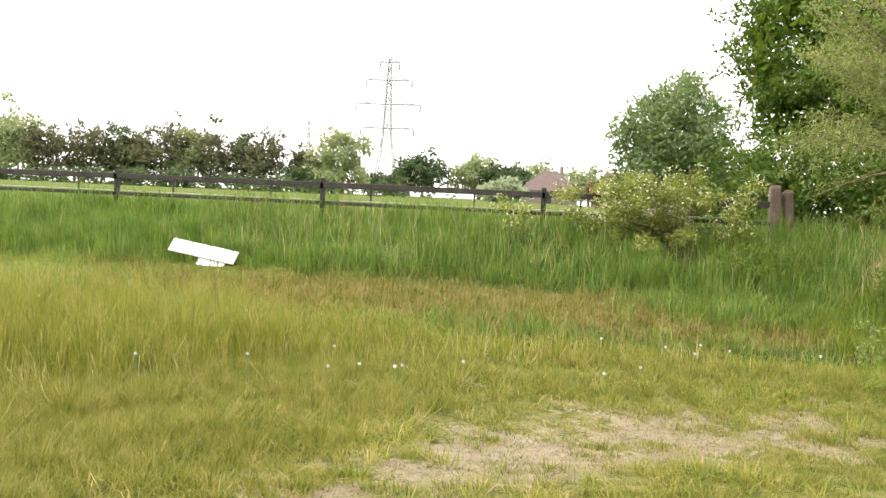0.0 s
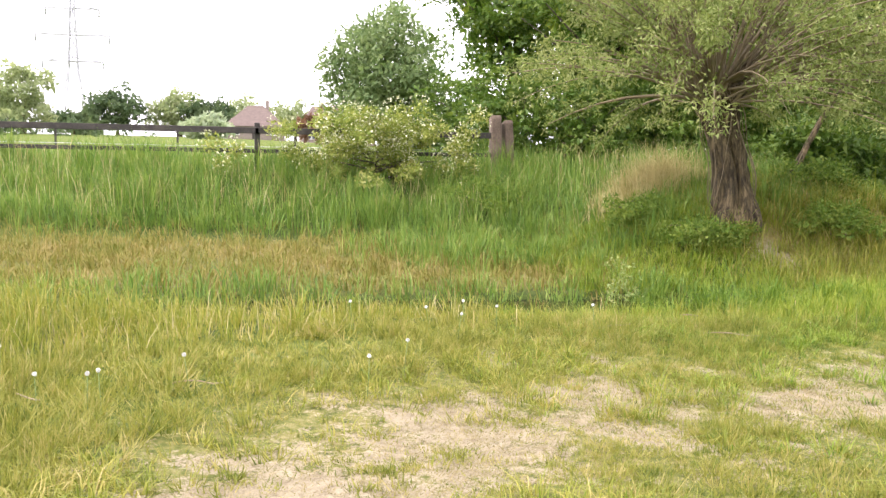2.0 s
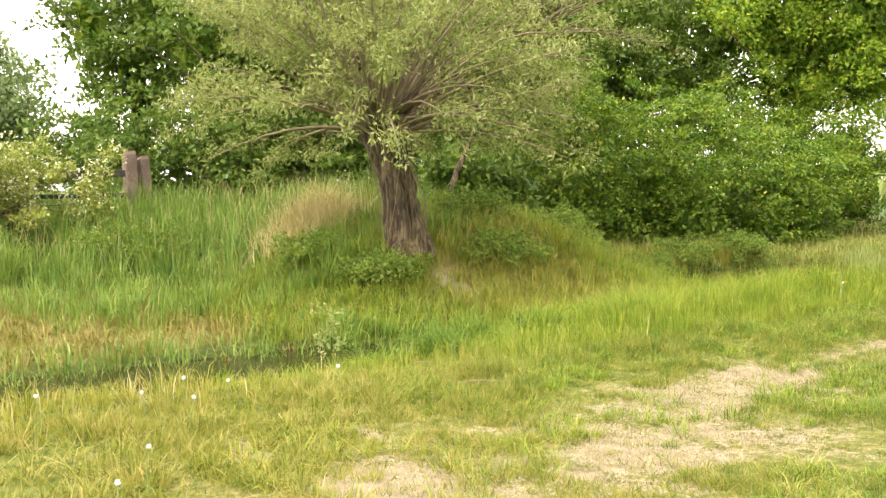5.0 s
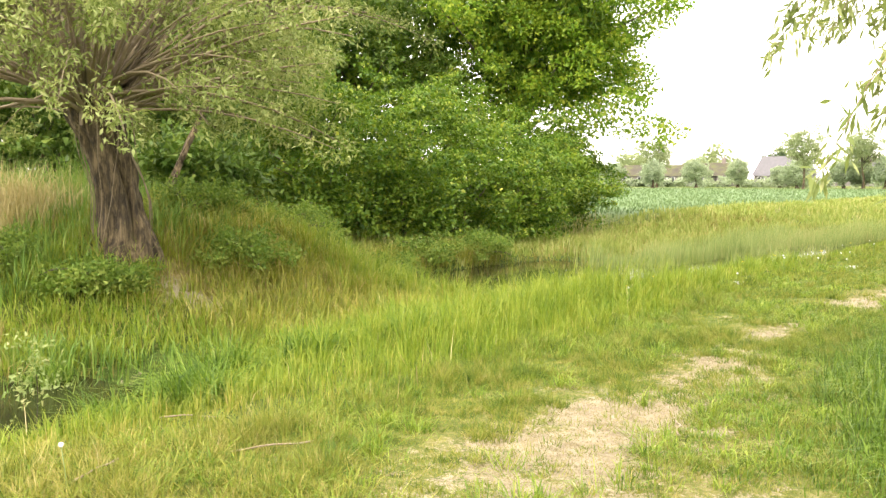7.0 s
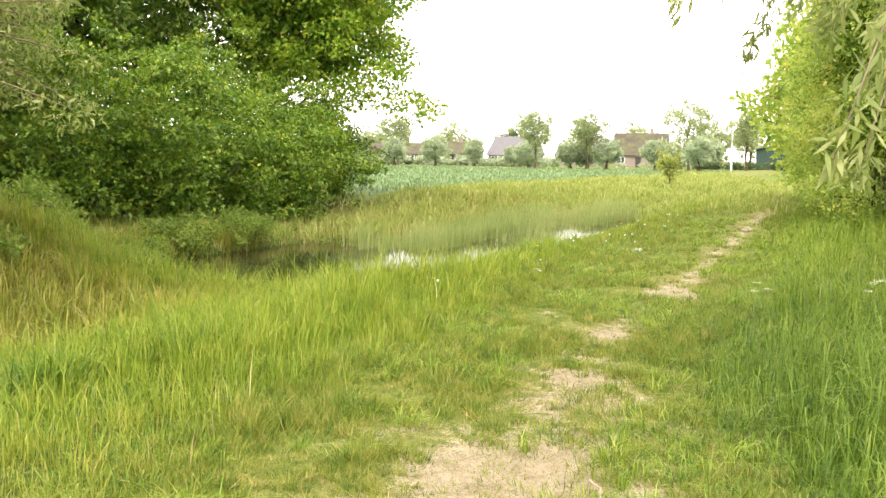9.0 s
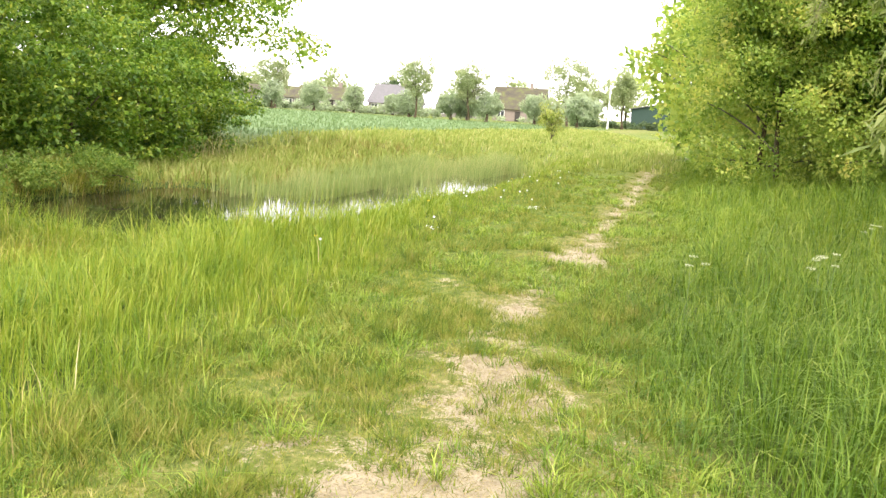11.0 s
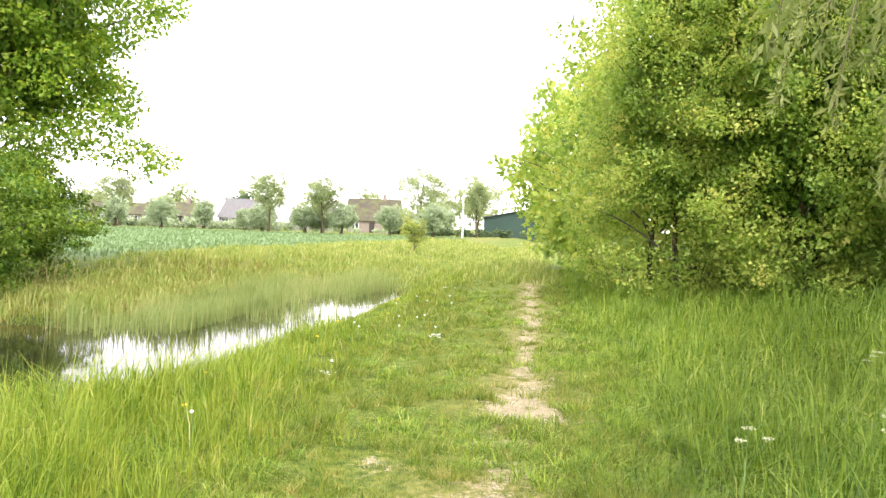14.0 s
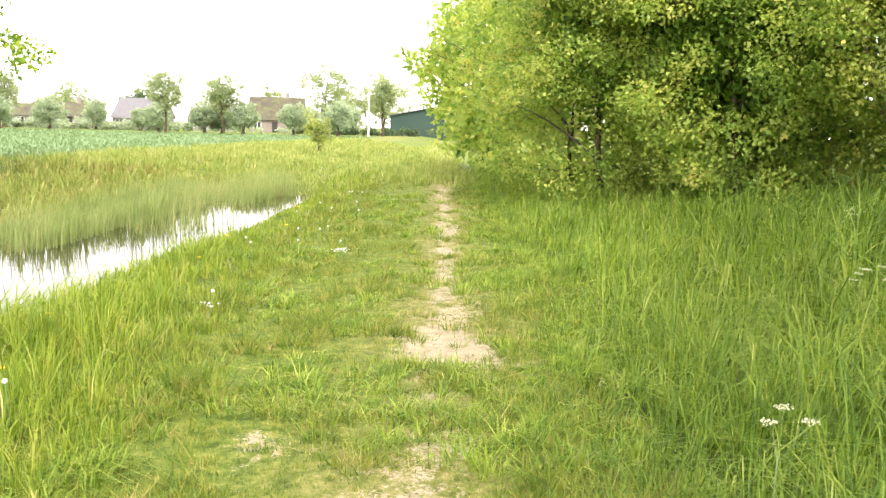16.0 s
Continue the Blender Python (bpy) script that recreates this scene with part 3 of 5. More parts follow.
def wayside(x, y):
    """Metres from the line on which one walks past."""
    px = np.interp(y, [-7, -6.2, -4.8, -2.7, 0, 40], [5.5, 4.2, 2.0, 0.7, 0.1, -1])
    return np.maximum(np.abs(x - px) * np.interp(y, [-9, -6], [0.4, 1.0]), 0) + np.maximum(0, y - 2) * 0.45


# ---- ground and water ----
def spread(core0, core1, step, reach, factor):
    out, d = [core0], step
    while out[-1] > -reach:
        d *= factor
        out.append(out[-1] - d)
    left = out[:0:-1]
    out, d = [core1], step
    while out[-1] < reach:
        d *= factor
        out.append(out[-1] + d)
    return np.concatenate([left, np.arange(core0, core1, step), out])


gx, gy = spread(-10.0, 5.0, 0.125, 1800, 1.13), spread(-10.5, 15.0, 0.125, 1800, 1.13)
GX, GY = np.meshgrid(gx, gy, indexing="ij")
GZ = height(GX, GY)
gi, gj = np.meshgrid(np.arange(len(gx) - 1), np.arange(len(gy) - 1), indexing="ij")
gk = gi * len(gy) + gj
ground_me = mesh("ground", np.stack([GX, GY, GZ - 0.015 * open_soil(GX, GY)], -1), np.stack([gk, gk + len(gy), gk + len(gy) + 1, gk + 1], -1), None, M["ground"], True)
zone = ground_me.color_attributes.new("zone", "FLOAT_COLOR", "POINT")


def dryness(x, y):
    meadow_bank = step01(-x, 6.0, 7.5) * (1 - step01(-x, 11.5, 13)) * (1 - step01(y, -2.5, 0.5)) * step01(y, -16, -13)
    mound = step01(-x, 4.6, 5.8) * (1 - step01(-x, 8, 9.5)) * step01(y, 0.6, 1.8) * (1 - step01(y, 8, 12)) * 1.1
    far_bank = step01(-x, 9, 11) * (1 - step01(-x, 13, 15)) * step01(y, 14, 20) * 0.35
    return np.clip((meadow_bank * 0.8 + mound + far_bank) * (0.1 + 1.3 * fbm(x, y, 1.6, 12)), 0, 1)


def crop_land(x, y):
    return step01(-x, 14.5, 16.5) * step01(y, 27, 33) * (1 - step01(y, 138, 146))


zone.data.foreach_set("color", np.stack([bare(GX, GY), dryness(GX, GY), crop_land(GX, GY), worn(GX, GY)], -1).astype(np.float32).ravel())
# Mask of the tall-grass zones, where shade is painted into the ground colour.
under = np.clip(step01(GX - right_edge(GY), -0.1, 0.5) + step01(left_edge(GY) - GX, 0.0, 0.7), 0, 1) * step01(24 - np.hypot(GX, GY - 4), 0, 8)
grass_shade = ground_me.color_attributes.new("grass_shade", "FLOAT_COLOR", "POINT")
grass_shade.data.foreach_set("color", np.stack([under, under, under, np.ones_like(under)], -1).astype(np.float32).ravel())
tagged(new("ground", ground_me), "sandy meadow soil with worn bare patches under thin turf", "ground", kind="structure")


def pond(name, x0, x1, y0, y1, z, label):
    nx, ny = 14, 40
    X, Y = np.meshgrid(np.linspace(x0, x1, nx), np.linspace(y0, y1, ny), indexing="ij")
    i, j = np.meshgrid(np.arange(nx - 1), np.arange(ny - 1), indexing="ij")
    k = i * ny + j
    me = mesh(name, np.stack([X, Y, np.full_like(X, z)], -1), np.stack([k, k + ny, k + ny + 1, k + 1], -1), None, M["water"], True)
    return tagged(new(name, me), label, "water", kind="structure")


pond("water", -6.6, -3.6, -24, -0.8, -0.47, "still brown ditch water between grassy banks")
pond("water", -10.6, -3.6, 5.5, 30, -0.46, "still pond water mirroring the pale sky")


# ---- sward ----
def w_short(x, y):
    inside = (x > left_edge(y) - 0.25) & (x < right_edge(y) + 0.3)
    return inside * np.clip(1.6 / (0.5 + wayside(x, y) ** 1.5), 0, 1) * (1 - 0.85 * open_soil(x, y)) * (1 - 0.35 * worn(x, y))


x, y, ways, vigour = tussocks(16000, 22, 0.05, -4, 9, -11, 30, w_short)
tuft = fbm(x, y, 0.4, 21)
tall = (0.026 + 0.3 * np.clip(tuft - 0.38, 0, 1) * vigour) * RNG.uniform(0.5, 1.4, len(x)) * (1 - 0.45 * worn(x, y)) + 0.12 * step01(-off_track(x, y), 1.2, 2.4) * RNG.random(len(x))
width = 0.0068 + 0.0011 * wayside(x, y)
early = y + RNG.normal(size=len(y)) * 1.2 < -2.5
sward("short_grass", x[early], y[early], tall[early], width[early], M["drying"], "short drying grass with straw blades beside the worn soil", ways[early])
sward("short_grass", x[~early], y[~early], tall[~early], width[~early], M["short"], "short trodden green grass along the track", ways[~early])


def w_tuft(x, y):
    inside = (x > left_edge(y) - 0.9) & (x < right_edge(y) + 0.4)
    return inside * np.clip(1.5 / (0.4 + wayside(x, y) ** 1.4), 0, 1) * step01(fbm(x, y, 0.9, 23), 0.36, 0.62) * (1 - open_soil(x, y)) * (1 - 0.6 * worn(x, y))


x, y, ways, vigour = tussocks(2300, 26, 0.045, -4, 9, -9.5, 22, w_tuft)
tall = RNG.uniform(0.05, 0.15, len(x)) * (0.45 + 0.6 * vigour)
early = y + RNG.normal(size=len(y)) * 1.2 < -3.2
for some, mat, label in ((early, M["verge"], "small yellow-green tussocks in the thin turf"), (~early, M["fresh"], "small curling green tussocks in the trodden turf")):
    grass("grass_tufts", x[some], y[some], tall[some], 0.0062 + 0.0008 * wayside(x[some], y[some]), mat, label, 0.75, 1.1, None, ways[some])


def w_litter(x, y):
    return np.clip(worn(x, y) * 1.6 - 0.25, 0, 1) * np.clip(1.6 / (0.5 + wayside(x, y) ** 1.5), 0, 1) * (0.3 + 0.7 * open_soil(x, y)) * (1 - 0.75 * step01(y, 1.5, 4))


x, y = scatter(50000, -4, 9, -11, 30, w_litter)
sward("dead_grass", x, y, RNG.uniform(0.006, 0.02, len(x)), 0.005 + 0.0008 * wayside(x, y), M["litter_shade"], "flattened dead grass over the sandy soil", RNG.uniform(0, 6.28, len(x)), 3.0)


def verge_tall(x, y):
    reach = np.interp(y, [-12, -9, -7, -3, -1, 1, 3, 7, 9, 14, 30], [0.6, 0.4, 0.18, 0.12, 0.2, 0.34, 0.42, 0.34, 0.18, 0.12, 0.2])
    return reach * step01(left_edge(y) - x, -0.6, 0.9) * (1 - (0.25 + 0.5 * step01(y, 6, 9)) * step01(-x, 2.6, 3.7))


def w_verge(x, y):
    ok = (x < left_edge(y) + 0.2) & (height(x, y) > -0.44) & (x > -4.9)
    return ok * np.clip(2.2 / (0.5 + 0.6 * wayside(x, y)), 0, 1)


x, y, ways, vigour = tussocks(7000, 14, 0.06, -5.2, 6, -15, 34, w_verge)
tall = (0.07 + verge_tall(x, y)) * RNG.uniform(0.4, 1.2, len(x)) * (0.6 + 0.8 * fbm(x, y, 0.9, 31)) * vigour
width = 0.0042 + 0.0009 * wayside(x, y)
early = (y + RNG.normal(size=len(y)) * 0.8 < -1.2) & ((x > -2.3) | (y < -4.2))
for name, some, mat, label in (("verge_grass", early, M["verge"], "tall yellow-green meadow grass on the ditch edge"), ("pondside_grass", ~early, M["pondside"], "fresh green grass between the track and the pond")):
    grass(name, x[some], y[some], tall[some], width[some], mat, label, 0.35, 0.45, None, ways[some])


def w_lush(x, y):
    ok = x > right_edge(y) - 0.1 + 0.7 * (fbm(x, y, 0.8, 43) - 0.5)
    ok = ok & ~((x > 3.0) & (y < -5.3))
    return ok * np.clip(2.4 / (0.6 + 0.7 * wayside(x, y)), 0, 1)


x, y, ways, vigour = tussocks(10200, 15, 0.085, -1, 12, -6, 36, w_lush)
tall = (0.1 + 0.36 * step01(x - right_edge(y), -0.1, 1.1) + 0.22 * step01(x - right_edge(y), 1.2, 3.5)) * RNG.uniform(0.4, 1.15, len(x)) * (0.65 + 0.7 * fbm(x, y, 1.1, 41)) * vigour
tall, width = tall * 1.15 * (0.3 + 0.7 * step01(wayside(x, y), 0.2, 1.1)), 0.0056 + 0.0013 * wayside(x, y)
sunny = (y + RNG.normal(size=len(y)) * 0.9 + 2.2 * (fbm(x, y, 1.6, 44) - 0.5) > 4.6) & (x - right_edge(y) < 2.9 + RNG.normal(size=len(y)) * 0.5)
grass("rank_grass", x[~sunny], y[~sunny], tall[~sunny], width[~sunny], M["lush"], "rank deep green grass beside the track", 0.45, 1.0, None, ways[~sunny])
grass("rank_grass", x[sunny], y[sunny], tall[sunny], width[sunny], M["fresh"], "rank yellow-green arching grass before the hedge", 0.5, 1.2, None, ways[sunny])


def w_bank(x, y):
    meadow = step01(-x, 12.4, 13.8) * (1 - step01(-x, 17.0, 20)) * (1 - step01(y, 0.5, 3))
    ditch = step01(-x, 5.2, 5.8) * (1 - step01(-x, 6.4, 7.2)) * (1 - step01(y, -1, 1)) * 0.9
    mound = step01(-x, 7.8, 9) * (1 - step01(-x, 15, 17)) * step01(y, -6, -2) * (1 - step01(y, 3, 7))
    board = np.exp(-(((x + 12.6) / 0.9) ** 2 + ((y + 15.1) / 1.3) ** 2)) > 0.4
    return np.clip(meadow + ditch + mound, 0, 1) * (1 - 0.8 * board)


x, y, ways, vigour = tussocks(5000, 12, 0.13, -20, -5, -30, 8, w_bank)
tall = np.interp(-x, [5, 7, 8, 12, 14, 17], [0.4, 0.35, 0.5, 0.6, 0.8, 0.65]) * RNG.uniform(0.45, 1.15, len(x)) * (0.3 + 1.4 * fbm(x, y, 1.2, 51)) * (0.4 + 0.62 * vigour)
grass("bank_grass", x, y, tall, 0.018, M["bank"], "tall blue-green grass along the fenced bank", 0.3, 0.4, None, ways)


def w_dry(x, y):
    return np.clip(dryness(x, y) + 0.25 * (x < -5.8) * (x > -13.5), 0, 1) * (height(x, y) > -0.6) * (1 - 0.9 * step01(bare(x, y), 0.45, 0.6))


x, y, ways, vigour = tussocks(5500, 10, 0.1, -15, -5.3, -18, 30, w_dry)
grass("dry_grass", x, y, RNG.uniform(0.08, 0.3, len(x)) * vigour, 0.016, M["dry"], "dry brown and straw-coloured grass on the lower bank", 0.6, 0.7, None, ways)


def w_far(x, y):
    pondside = (height(x, y) > -0.44) & (x < -7.0) & (x > -15.5) & (y > 9)
    beyond = (y > 26) & (x > -14) & (x < right_edge(y))
    return np.clip(pondside * 0.9 + beyond * 0.5, 0, 1) * np.clip(22 / (4 + np.hypot(x, y)), 0, 1)


x, y, ways, vigour = tussocks(3900, 10, 0.16, -16, 3, 8, 100, w_far)
tall = RNG.uniform(0.12, 0.4, len(x)) * (0.5 + 1.0 * fbm(x, y, 3, 61))
grass("meadow_grass", x, y, tall, 0.016 + 0.0009 * np.hypot(x, y), M["rough"], "long olive and straw-tinted grass on the far pond bank", 0.3, 0.4, None, ways)


def w_reed(x, y):
    edge = np.exp(-(((height(x, y) + 0.5) / 0.1) ** 2))
    east = (x > -5.3) * 0.02 + (x < -6) * 0.5 * (0.15 + 0.85 * step01(y, 13, 16))
    inner = (x > -8.6) * (1 - step01(y, 29, 31)) * ((x < -5.6) * step01(y, 23, 26) + (x < -6.9 + 0.5 * vnoise(x, y, 1.5, 66)) * step01(y, 13, 16) * 0.8)
    thin = (x < -5.1) * (x > -7.2) * step01(y, 13.5, 18) * (1 - step01(y, 29, 30)) * 0.16 * step01(fbm(x, y, 1.4, 68), 0.4, 0.6)
    return np.clip(edge * east * (y > 6) * (y < 31) + inner * 0.9 + thin, 0, 1)


x, y = scatter(22000, -9, -4.2, 6, 31, w_reed)
grass("reeds", x, y, RNG.uniform(0.2, 0.75, len(x)) * (0.1 + 1.7 * fbm(x, y, 1.3, 67)), 0.016, M["reed"], "upright pond reeds at the water's edge", 0.12, 0.2, np.full(len(x), -0.6))
x, y = scatter(14000, -70, -15, 28, 140, lambda x, y: crop_land(x, y) * np.clip(30 / np.hypot(x, y), 0, 1) ** 1.5)
grass("young_cereal", x, y, RNG.uniform(0.14, 0.26, len(x)), 0.025 + 0.0011 * np.hypot(x, y), M["crop"], "blue-green young cereal field", 0.2, 0.4)


def w_mound(x, y):
    inside = (x < -3.0) * (x > -11.5) * (height(x, y) > -0.43) * step01(y, -2.4, -1.4) * (1 - step01(y, 12, 14.5))
    return inside * (0.25 + 0.75 * fbm(x, y, 1.1, 71)) * (1 - 0.9 * step01(bare(x, y), 0.45, 0.6))


x, y, ways, vigour = tussocks(4300, 12, 0.09, -11, -3, -2.5, 14.5, w_mound)
late = (y + RNG.normal(size=len(y)) * 0.9 > 1.6) & (x < -4.6)
tall = RNG.uniform(0.1, 0.36, len(x)) * vigour
grass("mound_grass", x[~late], y[~late], tall[~late], 0.011, M["pondside"], "uneven green grass over the ditch end and mound", 0.45, 0.6, None, ways[~late])
grass("mound_grass", x[late], y[late], tall[late] * 1.3, 0.013, M["verge"], "dry yellow-brown rough grass on the pond's near bank", 0.45, 0.6, None, ways[late])


def w_nodding(x, y):
    return np.exp(-(((x + 5.9) / 2.3) ** 2 + ((y - 5.6 - 0.12 * x - 0.7) / 0.75) ** 2)) * (height(x, y) > -0.6)


x, y, ways, vigour = tussocks(560, 13, 0.09, -9.5, -3, 3.5, 8.5, w_nodding)
grass("nodding_grass", x, y, RNG.uniform(0.35, 0.75, len(x)) * (0.5 + 0.5 * vigour), 0.011, M["pondside"], "tall nodding grass on the near bank of the pond", 0.35, 0.7, None, ways)
SX, SY = 10.8, 0.75


def w_straw(x, y):
    return (np.exp(-(((x + SX) / 0.75) ** 2 + ((y - SY) / 0.7) ** 2)) + (0.002 + 0.025 * (y < -4.5)) * (x > -4.5) * (x < left_edge(y) + 0.3) + 0.016 * (x < -13.5) * (x > -17)) * (height(x, y) > -0.5)


x, y = scatter(5600, -18, 4, -16, 25, w_straw)
clumped = np.exp(-(((x + SX) / 0.75) ** 2 + ((y - SY) / 0.7) ** 2)) > 0.15
grass("straw_stalks", x, y, np.where(clumped, RNG.uniform(0.4, 1.0, len(x)), np.where(x < -10, RNG.uniform(0.6, 1.1, len(x)), RNG.uniform(0.16, 0.4, len(x)))),
      np.where(clumped, 0.013, np.where(x < -10, 0.012, 0.008)), M["straw"], "pale dry stalks standing in the grass", 0.4, 0.45)


# ---- pollard willow on the mound ----
def pollard_willow(x, y, tall, lean, girth, rod_count, leaf_count, seed, label):
    z = float(height(x, y)) - 0.08
    top = thing("pollard_willow", pose(x, y, z), label, "tree", "pollard willows on the mound")
    trunk = Shape()
    ts = np.linspace(0, 1, 36)
    line = np.c_[0.12 + lean[0] * ts, lean[1] * ts ** (1.0 if girth > 0.2 else 1.5) + 0.1 * np.sin(ts * 3), (tall + 0.5) * ts - 0.5]
    trunk.tube(line, girth * (1 + 0.4 * np.exp(-np.maximum(ts - 0.18, 0) * 7) + 0.22 * np.exp(-((ts - 0.93) / 0.1) ** 2) - 0.16 * np.sin(ts * 3)), 64, 0.05, 2)
    v = trunk.v[0]
    level = np.clip(v[:, 2] / tall, 0, 1)
    axis = np.c_[np.interp(level, ts, line[:, 0]), np.interp(level, ts, line[:, 1])]
    turn = np.arctan2(v[:, 1] - axis[:, 1], v[:, 0] - axis[:, 0])
    for at_turn, deep, wide in ((-0.45, 0.42, 0.16), (0.6, 0.2, 0.2), (-1.4, 0.22, 0.2), (2.2, 0.3, 0.25)):
        gap = (turn - at_turn - 0.25 * np.sin(level * 5) + np.pi) % (2 * np.pi) - np.pi
        cut = deep * np.exp(-((gap / wide) ** 2)) * np.sin(np.clip(level * 1.25, 0, 1) * np.pi) ** 0.5
        v[:, :2] = axis + (v[:, :2] - axis) * (1 - cut)[:, None]
    ridge = np.sin(turn * 11 + 3 * np.sin(level * 9) + 2 * np.sin(turn * 3)) * (0.5 + 0.5 * np.sin(level * 23 + turn * 4))
    v[:, :2] = axis + (v[:, :2] - axis) * (1 + 0.07 * ridge)[:, None]
    part("trunk", trunk.mesh("trunk", M["bark"]), None, top, "dark fissured leaning trunk")
    rng = np.random.default_rng(seed)
    head = line[-1]
    for k in range(11 if girth > 0.2 else 0):
        a = k * 2.4 + rng.uniform(-0.3, 0.3)
        knob = Shape()
        s = np.linspace(0, 1, 7)
        out = np.array([np.cos(a), np.sin(a), rng.uniform(0.3, 0.9)])
        long = girth * rng.uniform(0.85, 1.25)
        knob.tube(head + [0, 0, rng.uniform(-0.3, -0.05)] + out * s[:, None] * long, girth * rng.uniform(0.28, 0.42) * (1 - 0.35 * s) * (1 + 0.25 * np.sin(s * 7 + a)), 12, 0.09, k)
        part("knob", knob.mesh("knob", M["bark"]), None, top, "gnarled cut knuckle")
    spots, ways = [], []
    for k in range(rod_count):
        a = rng.uniform(0, 2 * np.pi)
        rise = rng.uniform(0.35, 1.5) if rng.random() < 0.72 else rng.uniform(-0.05, 0.4)
        way = np.array([np.cos(a) * np.cos(rise), np.sin(a) * np.cos(rise), np.sin(rise)])
        long = rng.uniform(2.3, 3.4) + 1.2 * max(rise, 0)
        u = np.linspace(0, 1, 7)[:, None]
        start = head + np.array([np.cos(a), np.sin(a), 0]) * girth * rng.uniform(0.45, 1.1) + [0, 0, rng.uniform(-0.32, 0.16)]
        sag = np.array([0, 0, -1.0]) * (u ** 2.2) * long * (rng.uniform(0.0, 0.16) if rng.random() < 0.9 else rng.uniform(0.2, 0.4)) * (0.2 + np.cos(rise))
        bend = start + way * long * u + sag + np.array([0, 0, 0.12]) * np.sin(u * 3)
        bend[0] -= way * 0.2
        rods = Shape()
        rods.tube(bend, np.linspace(0.028, 0.005, 7) * rng.uniform(0.7, 1.5), 4)
        part("rod", rods.mesh("rod", M["rod"]), None, top)
        for s in np.linspace(0.36 if rise > 0.45 else 0.6, 1.04, 16):
            i = min(s, 1.0) * 6
            p = bend[int(min(i, 5))] + (bend[int(min(i, 5)) + 1] - bend[int(min(i, 5))]) * (i - int(min(i, 5)))
            spots.append((*(p + rng.normal(size=3) * 0.09), rng.uniform(0.11, 0.26)))
    at, out = clump_points(spots, leaf_count)
    clear = np.linalg.norm(at - head, axis=1) > 3.2 * girth + 0.25 * rng.random(len(at))
    away = at - head
    clear &= (np.hypot(away[:, 0], away[:, 1]) > 4.2 * girth) | (away[:, 2] > 3.0 * girth)
    at, out = at[clear], out[clear]
    part("crown", leaves("crown", at, out, 0.095, 0.03, M["willow"], 0.35), None, top, "narrow grey-green leaves")
    for k in range(12 if girth > 0.2 else 3):
        vine = Shape()
        a0 = rng.uniform(0, 6.28)
        s = np.linspace(0.15, 0.98, 12)
        c = np.c_[np.interp(s, ts, line[:, 0]), np.interp(s, ts, line[:, 1]), np.interp(s, ts, line[:, 2])]
        a = a0 + s * rng.uniform(-2.5, 2.5)
        vine.tube(c + np.c_[np.cos(a), np.sin(a), 0 * a] * (girth * 1.16 + 0.04 * np.sin(s * 14 + a0))[:, None], np.full(12, 0.006), 4)
        part("vine", vine.mesh("vine", M["rod"]), None, top, "thin pale climbing stem")


pollard_willow(-8.52, 1.4, 2.2, (-0.12, -0.5), 0.34, 190, 60000, 3, "old pollard willow with a leaning fissured trunk and bristling rods")
pollard_willow(-12.2, 4.3, 4.3, (0.2, 2.6), 0.06, 140, 34000, 4, "slimmer leaning pollard willow behind the old one")

# ---- wood and bushes beyond the ditch ----
for k, (x, y, h, r) in enumerate(((-20.5, 3.2, 9.0, 3.0), (-22.5, 6.5, 10, 3.4), (-19.0, 9.0, 9.0, 3.0), (-23.0, 11.5, 10.5, 3.6), (-19.5, 13.0, 8.6, 2.8), (-24.5, 1.0, 10.5, 2.8), (-21.5, 15.8, 10.0, 3.0), (-22.0, 19.5, 10.0, 3.0), (-22.5, 23.5, 11.0, 3.0))):
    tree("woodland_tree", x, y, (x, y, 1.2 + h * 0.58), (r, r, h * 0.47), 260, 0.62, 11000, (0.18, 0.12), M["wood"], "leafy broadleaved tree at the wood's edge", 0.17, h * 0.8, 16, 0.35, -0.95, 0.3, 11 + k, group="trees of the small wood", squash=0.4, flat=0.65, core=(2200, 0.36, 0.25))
for k, (x, y, h, r) in enumerate(((-17.8, 2.0, 2.6, 1.5), (-17.5, 5.0, 3.2, 1.9), (-16.5, 8.0, 3.6, 2.0), (-13.5, 6.2, 2.0, 1.4), (-19.5, 0.0, 2.8, 1.7), (-20.5, 2.4, 3.4, 2.0), (-22.5, -0.6, 2.6, 1.7), (-22.0, 5.0, 3.8, 2.2), (-20.5, 8.2, 3.8, 2.2), (-20.0, 11.5, 4.0, 2.2), (-19.5, 15.0, 4.2, 2.2), (-19.0, 18.5, 4.2, 2.2))):
    tree("woodland_shrub", x, y, (x, y, float(height(x, y)) + h * 0.5), (r, r, h * 0.55), 150, 0.42, 6000, (0.16, 0.11), M["wood"], "dense dark green shrub under the trees", 0.05, h * 0.4, 14, 0.4, -1, 0.25, 31 + k, category="shrub", group="shrubs of the small wood", squash=0.4, flat=0.65)
